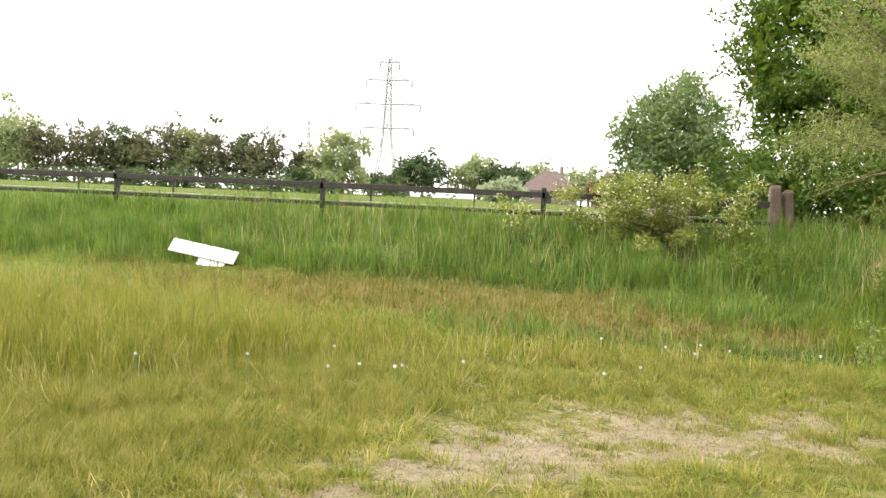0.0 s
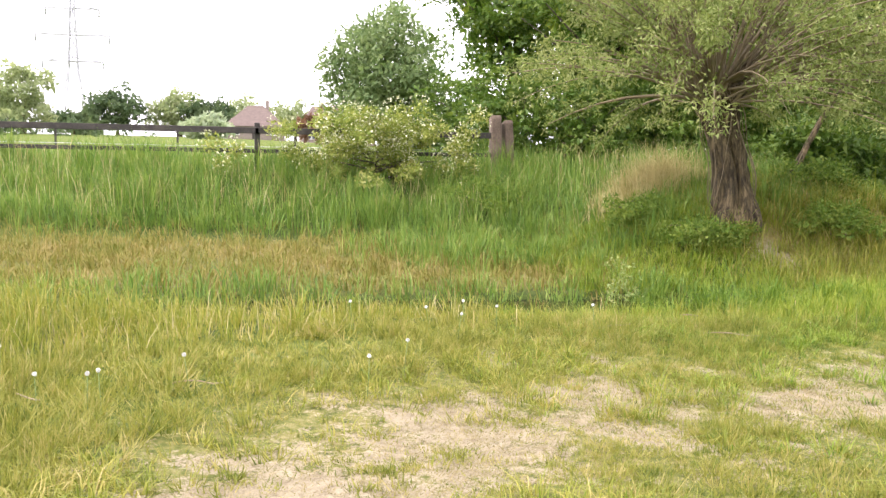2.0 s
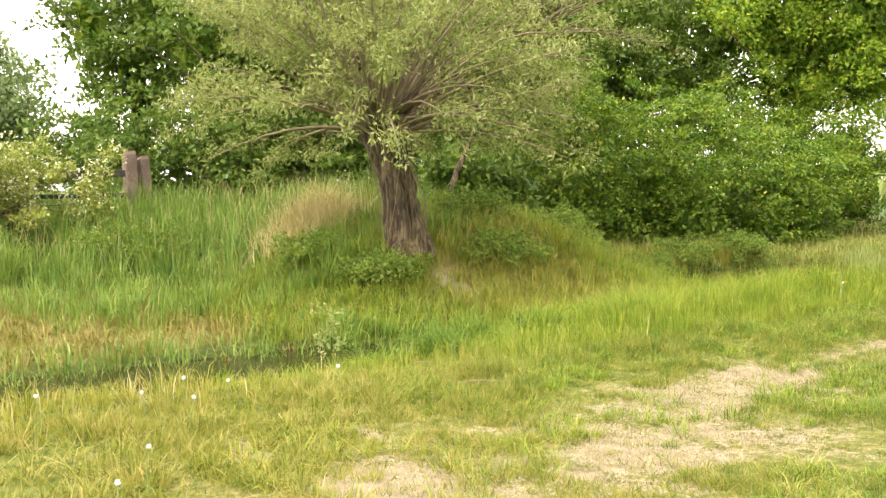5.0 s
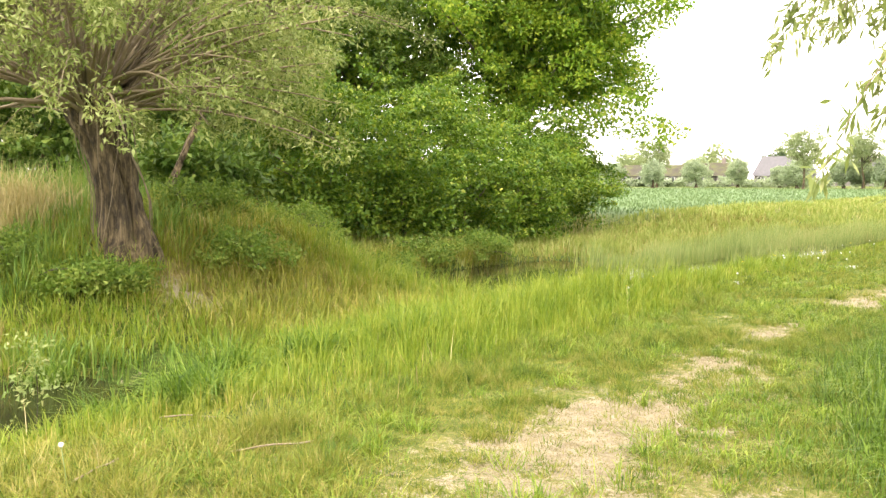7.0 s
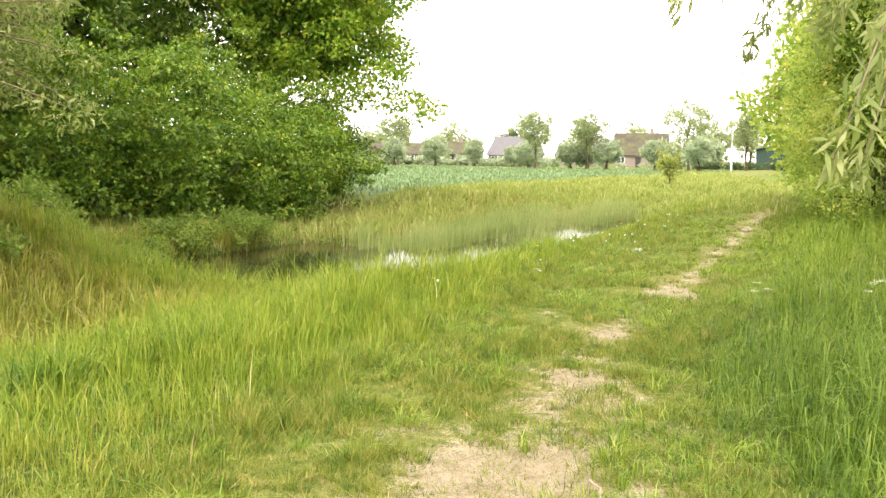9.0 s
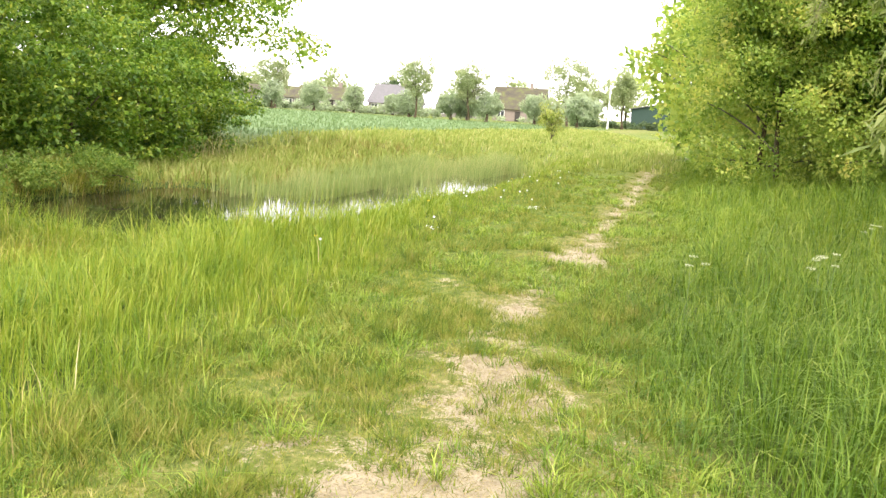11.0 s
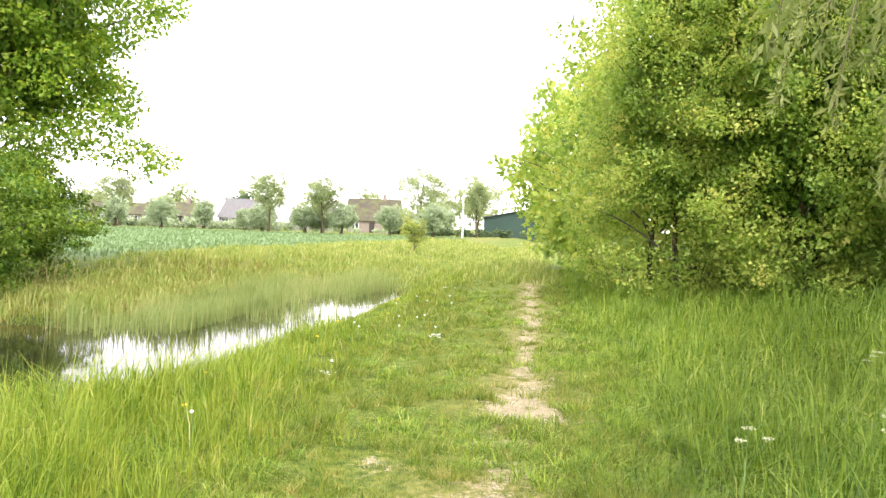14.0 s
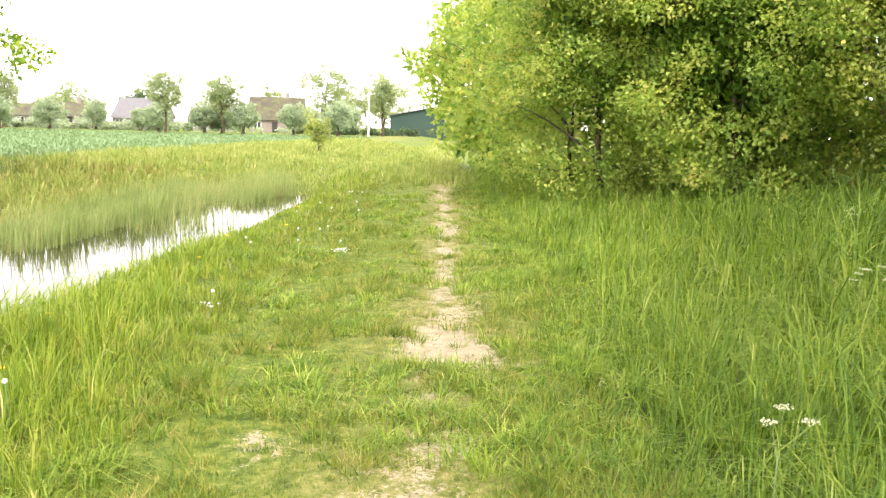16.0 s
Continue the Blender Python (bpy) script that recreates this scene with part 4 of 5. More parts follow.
for k, (x, y, h, r) in enumerate(((-15.6, 11.8, 4.4, 2.5), (-15.6, 15.2, 5.0, 2.8), (-15.6, 18.8, 4.9, 2.7), (-15.8, 22.2, 4.6, 2.4), (-16.2, 25.0, 3.8, 1.8), (-13.9, 10.4, 2.5, 1.5), (-13.3, 12.7, 2.6, 1.5), (-13.5, 15.6, 3.0, 1.6), (-13.9, 18.8, 3.0, 1.6))):
    tree("hawthorn_bush", x, y, (x, y, float(height(x, y)) + h * 0.46), (r, r, h * 0.56), 300, 0.46, 20000 if r > 1.7 else 9000, (0.12, 0.082), M["haw"], "broad bright green hawthorn bush reaching the ground", 0.07, h * 0.5, 8, 0.5, -1, 0.36, 51 + k, category="bush", group="hawthorn bushes on the pond bank", squash=0.28, flat=0.72)
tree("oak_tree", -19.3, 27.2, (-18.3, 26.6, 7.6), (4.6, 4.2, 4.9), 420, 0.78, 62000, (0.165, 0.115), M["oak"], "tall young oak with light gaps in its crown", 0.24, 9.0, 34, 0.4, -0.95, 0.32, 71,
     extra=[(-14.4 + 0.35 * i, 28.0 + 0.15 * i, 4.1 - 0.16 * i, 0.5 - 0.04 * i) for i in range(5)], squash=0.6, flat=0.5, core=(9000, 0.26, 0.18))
tree("round_tree", -41.0, -1.2, (-41, -1.2, 5.2), (3.0, 3.1, 3.4), 170, 0.8, 14000, (0.28, 0.17), M["round"], "round-headed grey-green tree behind the fence", 0.25, 4.5, 10, 0.3, -1, 0.14, 81)

for k, (x, y, h) in enumerate(((-28.5, 7.0, 10.5), (-27.0, 11.0, 11), (-26.5, 15.0, 11), (-26.5, 19.5, 11))):
    tree("woodland_tree", x, y, (x, y, h * 0.5), (3.2, 3.2, h * 0.52), 160, 0.8, 5000, (0.36, 0.25), M["wood"], "shaded broadleaved tree deep in the wood", 0.18, h * 0.7, 8, 0.3, -0.95, 0.25, 271 + k, group="trees of the small wood", core=(1800, 0.5, 0.36))

# ---- hedge beside the path ----
for k, (x, y, h, r) in enumerate(((2.5, 18.2, 8.6, 2.0), (2.2, 22.0, 8.2, 2.05), (1.75, 26.5, 7.2, 2.2), (0.9, 32.0, 7.0, 2.3), (0.3, 39.0, 7.0, 2.4),
                                  (4.6, 16.6, 8.0, 2.1), (7.2, 15.2, 7.6, 2.2), (9.8, 13.6, 6.8, 2.3), (5.4, 20.0, 7.2, 2.4), (12.2, 11.4, 6.6, 2.3), (8.6, 18.2, 7.4, 2.4), (11.6, 15.8, 7.2, 2.4), (7.0, 21.4, 8.0, 2.8), (3.6, 23.6, 7.6, 2.6))):
    front = k in (0, 5, 6, 7)
    n = 44000 if front else 13000 if k in (1, 2) else 6000
    leaf = (0.082, 0.056) if front else (0.14, 0.095) if k in (1, 2) else (0.26, 0.18)
    high = k in (6, 7)
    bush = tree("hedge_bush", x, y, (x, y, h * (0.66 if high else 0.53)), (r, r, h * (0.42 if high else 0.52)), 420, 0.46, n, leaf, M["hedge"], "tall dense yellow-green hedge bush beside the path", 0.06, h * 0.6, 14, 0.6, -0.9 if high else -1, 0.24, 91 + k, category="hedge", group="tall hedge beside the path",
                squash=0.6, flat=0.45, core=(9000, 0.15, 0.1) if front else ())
    for i in range(7 if high else 0):
        a = i * 0.9 + k
        stem, u = Shape(), np.linspace(0, 1, 6)
        stem.tube(np.c_[np.cos(a) * (0.15 + r * 0.75 * u ** 1.4), np.sin(a) * (0.15 + r * 0.75 * u ** 1.4), h * 0.5 * u - 0.05], 0.035 - 0.02 * u, 6)
        part("stem", stem.mesh("stem", M["rod"]), None, bush)


# ---- fence and bank things ----
def rail_fence():
    fence = thing("fence", pose(-17.0, -7.0, float(height(-17.0, -7.0))), "weathered dark post and rail fence on the bank", "fence")
    x0, z0 = -17.0, float(height(-17.0, -7.0))
    ys = [-31.5, -25.4, -19.3, -13.2, -7.05, -1.15]
    for yy in ys[:-1]:
        z = float(height(x0, yy)) - z0
        part("post", box(bmesh.new(), (0.14, 0.13, 1.45), (0, yy + 7, z + 0.42), 4, 0.015), M["fence"], fence)
    for a, b in zip(ys[:-1], ys[1:]):
        za, zb = float(height(x0, a)) - z0, float(height(x0, b)) - z0
        for hgt, deep in ((0.95, 0.15), (0.45, 0.1)):
            bm = box(bmesh.new(), (0.05, b - a + 0.1, deep), (0, 0, 0), 0, 0.008)
            bmesh.ops.rotate(bm, verts=bm.verts, matrix=Euler((math.atan2(zb - za, b - a), 0, 0)).to_matrix())
            bmesh.ops.translate(bm, verts=bm.verts, vec=(0.1, (a + b) / 2 + 7, (za + zb) / 2 + hgt))
            part("rail", bm, M["fence"], fence)


rail_fence()


def old_posts():
    for k, (x, y, w, h, lean) in enumerate(((-17.0, -1.0, 0.34, 1.45, 1.5), (-17.1, -0.62, 0.3, 1.35, 4), (-18.0, 1.3, 0.4, 1.3, -3))):
        z = float(height(x, y))
        post = thing("old_gate_post", pose(x, y, z, lean, 0, 12 * k), "thick split oak gate post, weathered pale brown", "post", "old gate posts")
        bm = bmesh.new()
        box(bm, (w, w * 0.8, h + 0.3), (0, 0, h / 2 - 0.15), 0, 0.03)
        for v in bm.verts:
            if v.co.z > h * 0.5:
                v.co.z += 0.09 * math.sin(v.co.x * 20 + k) + 0.05 * math.cos(v.co.y * 17)
                v.co.x *= 0.9
        part("timber", bm, M["post"], post)


old_posts()


def field_fence():
    fence = thing("field_fence", pose(-27, -10, float(height(-27, -10))), "thin stake and wire paddock fence in the field", "fence")
    z0 = float(height(-27, -10))
    line = Shape()
    pts = []
    for i in range(12):
        yy = -34 + i * 4.0
        z = float(height(-27, yy)) - z0
        part("stake", box(bmesh.new(), (0.07, 0.07, 1.3), (0, yy + 10, z + 0.4), 0, 0.01), M["fence"], fence)
        pts.append((0, yy + 10, z))
    for hgt in (0.45, 0.95):
        line.tube(np.array(pts) + [0.05, 0, hgt], np.full(len(pts), 0.012), 4)
    part("wire", line.mesh("wire", M["steel"]), None, fence)


field_fence()


def fallen_board():
    x, y = -13.35, -15.15
    board = thing("white_board", pose(x, y, float(height(x, y)) + 0.3, -11, -38, 3), "white painted board lying tilted in the long grass", "board")
    part("panel", box(bmesh.new(), (0.04, 1.75, 0.38), (0, 0, 0), 0, 0.012), M["white"], board)
    part("flap", box(bmesh.new(), (0.04, 0.7, 0.24), (-0.06, 0.3, -0.26), 0, 0.012), M["white"], board)


fallen_board()
ELDER = ((-16.0, -4.3, 1.7), (1.2, 2.5, 0.95), 120, 0.3)
elder = tree("flowering_elder", -16.0, -4.2, *ELDER, 14000, (0.095, 0.06), M["elder"], "pale yellow-green flowering shrub against the fence", 0.05, 0.6, 12, 0.3, -0.9, 0.45, 121, category="shrub")
tops = crown_clumps(np.array(ELDER[0]) - np.array(elder.matrix_basis.translation), *ELDER[1:], 0.3, -0.9, 0.45, 121)
pick = RNG.choice(np.nonzero(tops[:, 2] > 0.4)[0], 4200)
blossom_at = tops[pick, :3] + unit(RNG.normal(size=(4200, 3)) + [0.3, 0, 0.7]) * tops[pick, 3:4] * 1.02
part("blossom", leaves("blossom", blossom_at, np.tile([0, 0, 0.3], (4200, 1)), 0.058, 0.048, M["umbel"], 0, 0.85), None, elder, "flat creamy white flower heads")
for k, (x, y, r, h) in enumerate(((-8.0, 2.9, 0.8, 0.42), (-7.9, 0.6, 0.7, 0.34), (-9.9, 3.6, 0.8, 0.6), (-10.2, 5.8, 1.2, 0.9), (-14.2, -1.6, 1.2, 0.7), (-9.4, 0.1, 0.7, 0.45), (-10.3, 8.6, 0.8, 0.45), (-10.7, 10.4, 0.9, 0.5), (-10.6, 12.4, 0.9, 0.5), (-11.6, 8.0, 0.8, 0.5))):
    tree("bramble_patch", x, y, (x, y, float(height(x, y)) + h * 0.4), (r, r, h * 0.7), 80, 0.18, 4200, (0.065, 0.042), M["bramble"], "low bramble and nettle tangle on the mound", 0.02, 0.25, 6, 0.3, -0.5, 0.25, 131 + k, category="bramble", group="bramble patches")

# ---- distance beyond the meadow ----
FAR_LEFT = ((-186, -131, 15, 9, "far"), (-195, -118, 12.5, 8, "spruce"), (-203, -103, 14.5, 9, "spruce"), (-206, -92, 13.5, 8, "spruce"), (-209, -80, 13, 8, "spruce"), (-214, -72, 10.5, 6, "spruce"),
            (-199, -111, 13, 7, "dark"), (-205, -97, 12.5, 8, "far"), (-168, -50.5, 11.8, 7.2, "far"), (-190, -38.5, 8.4, 7, "dark"), (-195, -27, 8.6, 7, "far"), (-192, -21, 7.5, 7, "dark"), (-230, -15, 9, 9, "far"),
            (-240, -3, 9, 8, "far"), (-225, 8, 8, 8, "far"), (-178, -61, 4.5, 6, "dark"), (-186, -46, 4.2, 6, "dark"), (-150, -18, 3.4, 5, "pollard"), (-120, 0, 4.2, 5, "copper"), (-110, 10, 4.5, 6, "dark"), (-205, -140, 14, 9, "far"), (-202, -150, 14, 9, "spruce"), (-188, -124, 13, 8, "spruce"), (-212, -86, 12, 7, "dark"), (-197, -107, 11, 7, "spruce"), (-210, -66, 8, 6, "spruce"))
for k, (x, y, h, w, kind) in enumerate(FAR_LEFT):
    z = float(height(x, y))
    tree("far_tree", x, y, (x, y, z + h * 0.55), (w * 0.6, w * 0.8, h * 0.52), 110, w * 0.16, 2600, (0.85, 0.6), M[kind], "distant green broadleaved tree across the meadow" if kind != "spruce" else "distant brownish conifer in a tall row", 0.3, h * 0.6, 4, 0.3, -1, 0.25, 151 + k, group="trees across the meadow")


def pylon(x, y, z, tall, turn, label):
    mast = thing("pylon", pose(x, y, z, 0, 0, turn), label, "pylon", "power line pylons")
    frame_, arms = Shape(), []
    r = tall * 0.0045
    base, waist, top = tall * 0.085, tall * 0.028, tall * 0.008
    lv = [(0, base), (tall * 0.45, waist), (tall, top)]
    hs = np.array([0, 0.16, 0.3, 0.45, 0.56, 0.66, 0.76, 0.86, 0.94, 1.0]) * tall
    ws = np.interp(hs, [v[0] for v in lv], [v[1] for v in lv])
    corners = ((1, 1), (1, -1), (-1, -1), (-1, 1))
    for cx, cy in corners:
        frame_.tube(np.c_[cx * ws, cy * ws, hs], np.full(len(hs), r), 4)
    for i in range(len(hs) - 1):
        for (ax, ay), (bx, by) in zip(corners, corners[1:] + corners[:1]):
            frame_.tube([(ax * ws[i], ay * ws[i], hs[i]), (bx * ws[i + 1], by * ws[i + 1], hs[i + 1])], [r * 0.6] * 2, 3)
            frame_.tube([(bx * ws[i], by * ws[i], hs[i]), (ax * ws[i + 1], ay * ws[i + 1], hs[i + 1])], [r * 0.6] * 2, 3)
    part("lattice", frame_.mesh("lattice", M["steel"], False), None, mast)
    for hgt, reach in ((0.49, 0.19), (0.66, 0.23), (0.83, 0.165), (0.955, 0.07)):
        hgt, reach = hgt * tall, reach * tall
        for s in (-1, 1):
            for kind, line, thick in (("cross_arm", [(0, 0, hgt), (0, s * reach, hgt)], [r * 1.5, r]), ("arm_brace", [(0, 0, hgt + tall * 0.025), (0, s * reach, hgt)], [r * 0.8, r * 0.6]),
                                      ("insulator", [(0, s * reach, hgt), (0, s * reach, hgt - tall * 0.05)], [r * 1.3, r * 1.3])):
                bar = Shape()
                bar.tube(line, thick, 4)
                part(kind, bar.mesh(kind, M["steel"], False), None, mast)


pylon(-343.8, -78, 5.5, 53, 2, "grey steel lattice power pylon with three cross arms")
pylon(-640, -194, 6.0, 54, 2, "grey steel lattice power pylon farther down the line")


def house(x, y, w, d, wall, roof, turn, wall_mat, roof_mat, label, windows=3, hip=0.0, chimney=True, door=True):
    """Long side w faces -y before it is turned."""
    z = float(height(x, y))
    top = thing("house", pose(x, y, z, 0, 0, turn), label, "house")
    part("wall", box(bmesh.new(), (w, d, wall + 0.4), (0, 0, wall / 2 - 0.2)), wall_mat, top)
    bm = bmesh.new()
    o = 0.4
    pts = [(-w / 2 - o, -d / 2 - o, wall - 0.15), (w / 2 + o, -d / 2 - o, wall - 0.15), (w / 2 + o, d / 2 + o, wall - 0.15), (-w / 2 - o, d / 2 + o, wall - 0.15), (-w / 2 - o + hip, 0, wall + roof), (w / 2 + o - hip, 0, wall + roof)]
    vs = [bm.verts.new(p) for p in pts]
    for f in ((0, 1, 5, 4), (2, 3, 4, 5), (1, 2, 5), (3, 0, 4), (3, 2, 1, 0)):
        bm.faces.new([vs[i] for i in f])
    r = part("roof", bm, roof_mat, top)
    if chimney:
        part("chimney", box(bmesh.new(), (0.7, 0.7, 1.8), (w * 0.2, 0, wall + roof + 0.1), 0, 0.05), M["brick"], r)
    for i in range(windows):
        xx = (i + 0.5) / windows * w - w / 2
        if door and i == windows // 2:
            part("door", box(bmesh.new(), (1.1, 0.1, 2.1), (xx, -d / 2 - 0.03, 1.05), 0, 0.02), M["fence"], top)
            continue
        win = part("window", box(bmesh.new(), (1.6, 0.1, 1.4), (xx, -d / 2 - 0.02, wall * 0.55), 0, 0.02), M["white"], top)
        for s in (-0.37, 0.37):
            part("pane", box(bmesh.new(), (0.62, 0.06, 1.2), (xx + s, -d / 2 - 0.06, wall * 0.55)), M["glass"], win)


house(-181.5, -11.5, 11, 10, 2.6, 3.9, 90, M["brick"], M["tile_red"], "distant brick house with a red pyramid roof", 3, 4.5)
house(-175, 4, 14, 9, 2.6, 4.4, 84, M["brick"], M["tile_red"], "distant brick house with a red tiled roof", 3, 2.5)

# ---- distance beyond the cereal field ----
house(-41.5, 197, 10.5, 10, 2.6, 4.6, 6, M["brick"], M["thatch"], "brick farmhouse under a steep mossy roof", 3)
house(-67, 190, 9, 9, 2.3, 3.9, -4, M["pale"], M["tile_grey"], "low pale house with a grey tiled roof", 3)
house(-80, 184, 12, 8, 2.3, 2.6, 8, M["pale"], M["thatch"], "low pale brick bungalow with a mossy brown roof", 4)
house(-94, 186, 14, 8, 2.3, 2.3, 4, M["pale"], M["thatch"], "low bungalow half hidden by pollard trees", 4)
house(-56, 204, 10, 8, 2.4, 2.6, 0, M["pale"], M["tile_grey"], "small grey-roofed outbuilding beside the farmhouse", 3)


def barn():
    x, y = -1.6, 195.0
    top = thing("barn", pose(x, y, float(height(x, y)), 0, 0, 4), "large dark green steel-clad farm shed", "barn")
    w, d, wall, ridge = 32.0, 22.0, 3.9, 7.2
    bm = bmesh.new()
    pts = [(-w / 2, wall), (w / 2, wall), (0, ridge)]
    low = [(-w / 2, -0.4), (w / 2, -0.4)]
    front = [bm.verts.new((a, -d / 2, b)) for a, b in (low[0], low[1], pts[1], pts[2], pts[0])]
    back = [bm.verts.new((a, d / 2, b)) for a, b in (low[0], low[1], pts[1], pts[2], pts[0])]
    bm.faces.new(front)
    bm.faces.new(back[::-1])
    for i in range(5):
        j = (i + 1) % 5
        bm.faces.new((front[j], front[i], back[i], back[j]))
    wall_ob = part("wall", bm, M["sheet"], top)
    for i in range(40):
        xx = -w / 2 + (i + 0.5) * w / 40
        tall = wall + (ridge - wall) * (1 - abs(xx) / (w / 2)) - 0.1
        part("cladding_rib", box(bmesh.new(), (0.14, 0.06, tall), (xx, -d / 2 - 0.03, tall / 2)), M["sheet"], wall_ob)
    for s in (-1, 1):
        bm = box(bmesh.new(), (math.hypot(w / 2, ridge - wall) + 0.5, d + 0.8, 0.12), (0, 0, 0))
        bmesh.ops.rotate(bm, verts=bm.verts, matrix=Euler((0, s * math.atan2(ridge - wall, w / 2), 0)).to_matrix())
        bmesh.ops.translate(bm, verts=bm.verts, vec=(s * w / 4, 0, (wall + ridge) / 2 + 0.08))
        part("roof", bm, M["tile_grey"], top)


barn()
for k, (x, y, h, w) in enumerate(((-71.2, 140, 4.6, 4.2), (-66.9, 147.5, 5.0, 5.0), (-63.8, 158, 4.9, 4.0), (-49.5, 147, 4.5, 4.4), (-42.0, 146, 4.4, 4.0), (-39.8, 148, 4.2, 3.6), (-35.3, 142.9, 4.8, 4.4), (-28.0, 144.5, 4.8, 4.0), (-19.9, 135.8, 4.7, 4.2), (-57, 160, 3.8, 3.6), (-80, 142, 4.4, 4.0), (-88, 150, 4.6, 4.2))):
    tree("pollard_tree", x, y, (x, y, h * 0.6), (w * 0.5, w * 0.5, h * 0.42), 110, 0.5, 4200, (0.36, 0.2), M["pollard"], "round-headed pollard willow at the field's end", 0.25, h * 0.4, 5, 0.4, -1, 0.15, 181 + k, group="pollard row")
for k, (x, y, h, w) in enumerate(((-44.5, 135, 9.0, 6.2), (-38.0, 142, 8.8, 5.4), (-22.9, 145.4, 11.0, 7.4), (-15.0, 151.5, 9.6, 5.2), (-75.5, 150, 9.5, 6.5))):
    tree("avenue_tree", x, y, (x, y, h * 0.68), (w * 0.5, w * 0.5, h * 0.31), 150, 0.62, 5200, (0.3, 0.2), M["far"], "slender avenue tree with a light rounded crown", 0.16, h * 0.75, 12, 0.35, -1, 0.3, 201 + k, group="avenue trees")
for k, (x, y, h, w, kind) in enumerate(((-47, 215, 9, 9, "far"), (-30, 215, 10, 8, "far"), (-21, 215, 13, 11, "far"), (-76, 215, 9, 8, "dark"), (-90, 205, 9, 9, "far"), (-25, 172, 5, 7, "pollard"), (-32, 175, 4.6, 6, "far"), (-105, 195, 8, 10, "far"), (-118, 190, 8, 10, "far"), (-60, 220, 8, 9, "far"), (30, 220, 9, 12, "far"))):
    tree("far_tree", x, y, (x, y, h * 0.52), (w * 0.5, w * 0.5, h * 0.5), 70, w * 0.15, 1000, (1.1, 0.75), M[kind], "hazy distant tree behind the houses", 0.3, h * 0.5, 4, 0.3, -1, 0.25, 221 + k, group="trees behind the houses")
tree("low_hedge", -150, -85, (-150, -85, float(height(-150, -85)) + 1.0), (1.5, 66, 1.7), 330, 1.1, 6000, (0.7, 0.5), M["dark"], "long dark hedge across the meadow", 0.1, 0.6, 6, 0.3, -1, 0.1, 243, category="hedge")
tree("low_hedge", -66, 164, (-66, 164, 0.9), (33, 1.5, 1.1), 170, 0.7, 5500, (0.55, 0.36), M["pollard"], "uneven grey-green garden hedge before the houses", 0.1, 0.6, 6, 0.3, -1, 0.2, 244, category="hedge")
tree("low_hedge", -17, 168, (-17, 168, 0.7), (9, 1.2, 0.8), 90, 0.5, 3000, (0.4, 0.25), M["dark"], "clipped low dark hedge by the yard", 0.1, 0.4, 8, 0.3, -1, 0.1, 241, category="hedge")
tree("low_hedge", -95, 165, (-95, 165, 0.7), (22, 1.4, 0.9), 150, 0.6, 4500, (0.45, 0.28), M["dark"], "low dark hedge at the field's end", 0.1, 0.4, 8, 0.3, -1, 0.1, 242, category="hedge")
tree("young_tree", -9.4, 56.5, (-9.4, 56.5, 1.3), (0.95, 0.95, 1.1), 40, 0.28, 1700, (0.14, 0.08), M["elder"], "small yellow-green bush on the ditch bank", 0.04, 1.0, 14, 0.3, -1, 0.3, 251, category="bush")


def white_pole():
    x, y = -17.3, 151.2
    top = thing("lamp_post", pose(x, y, float(height(x, y))), "tall slim white lamp post by the yard", "lamp post")
    s = Shape()
    s.tube([(0, 0, -0.3), (0, 0, 3), (0, 0, 7.0)], [0.16, 0.14, 0.1], 8)
    part("pole", s.mesh("pole", M["white"]), None, top)


white_pole()


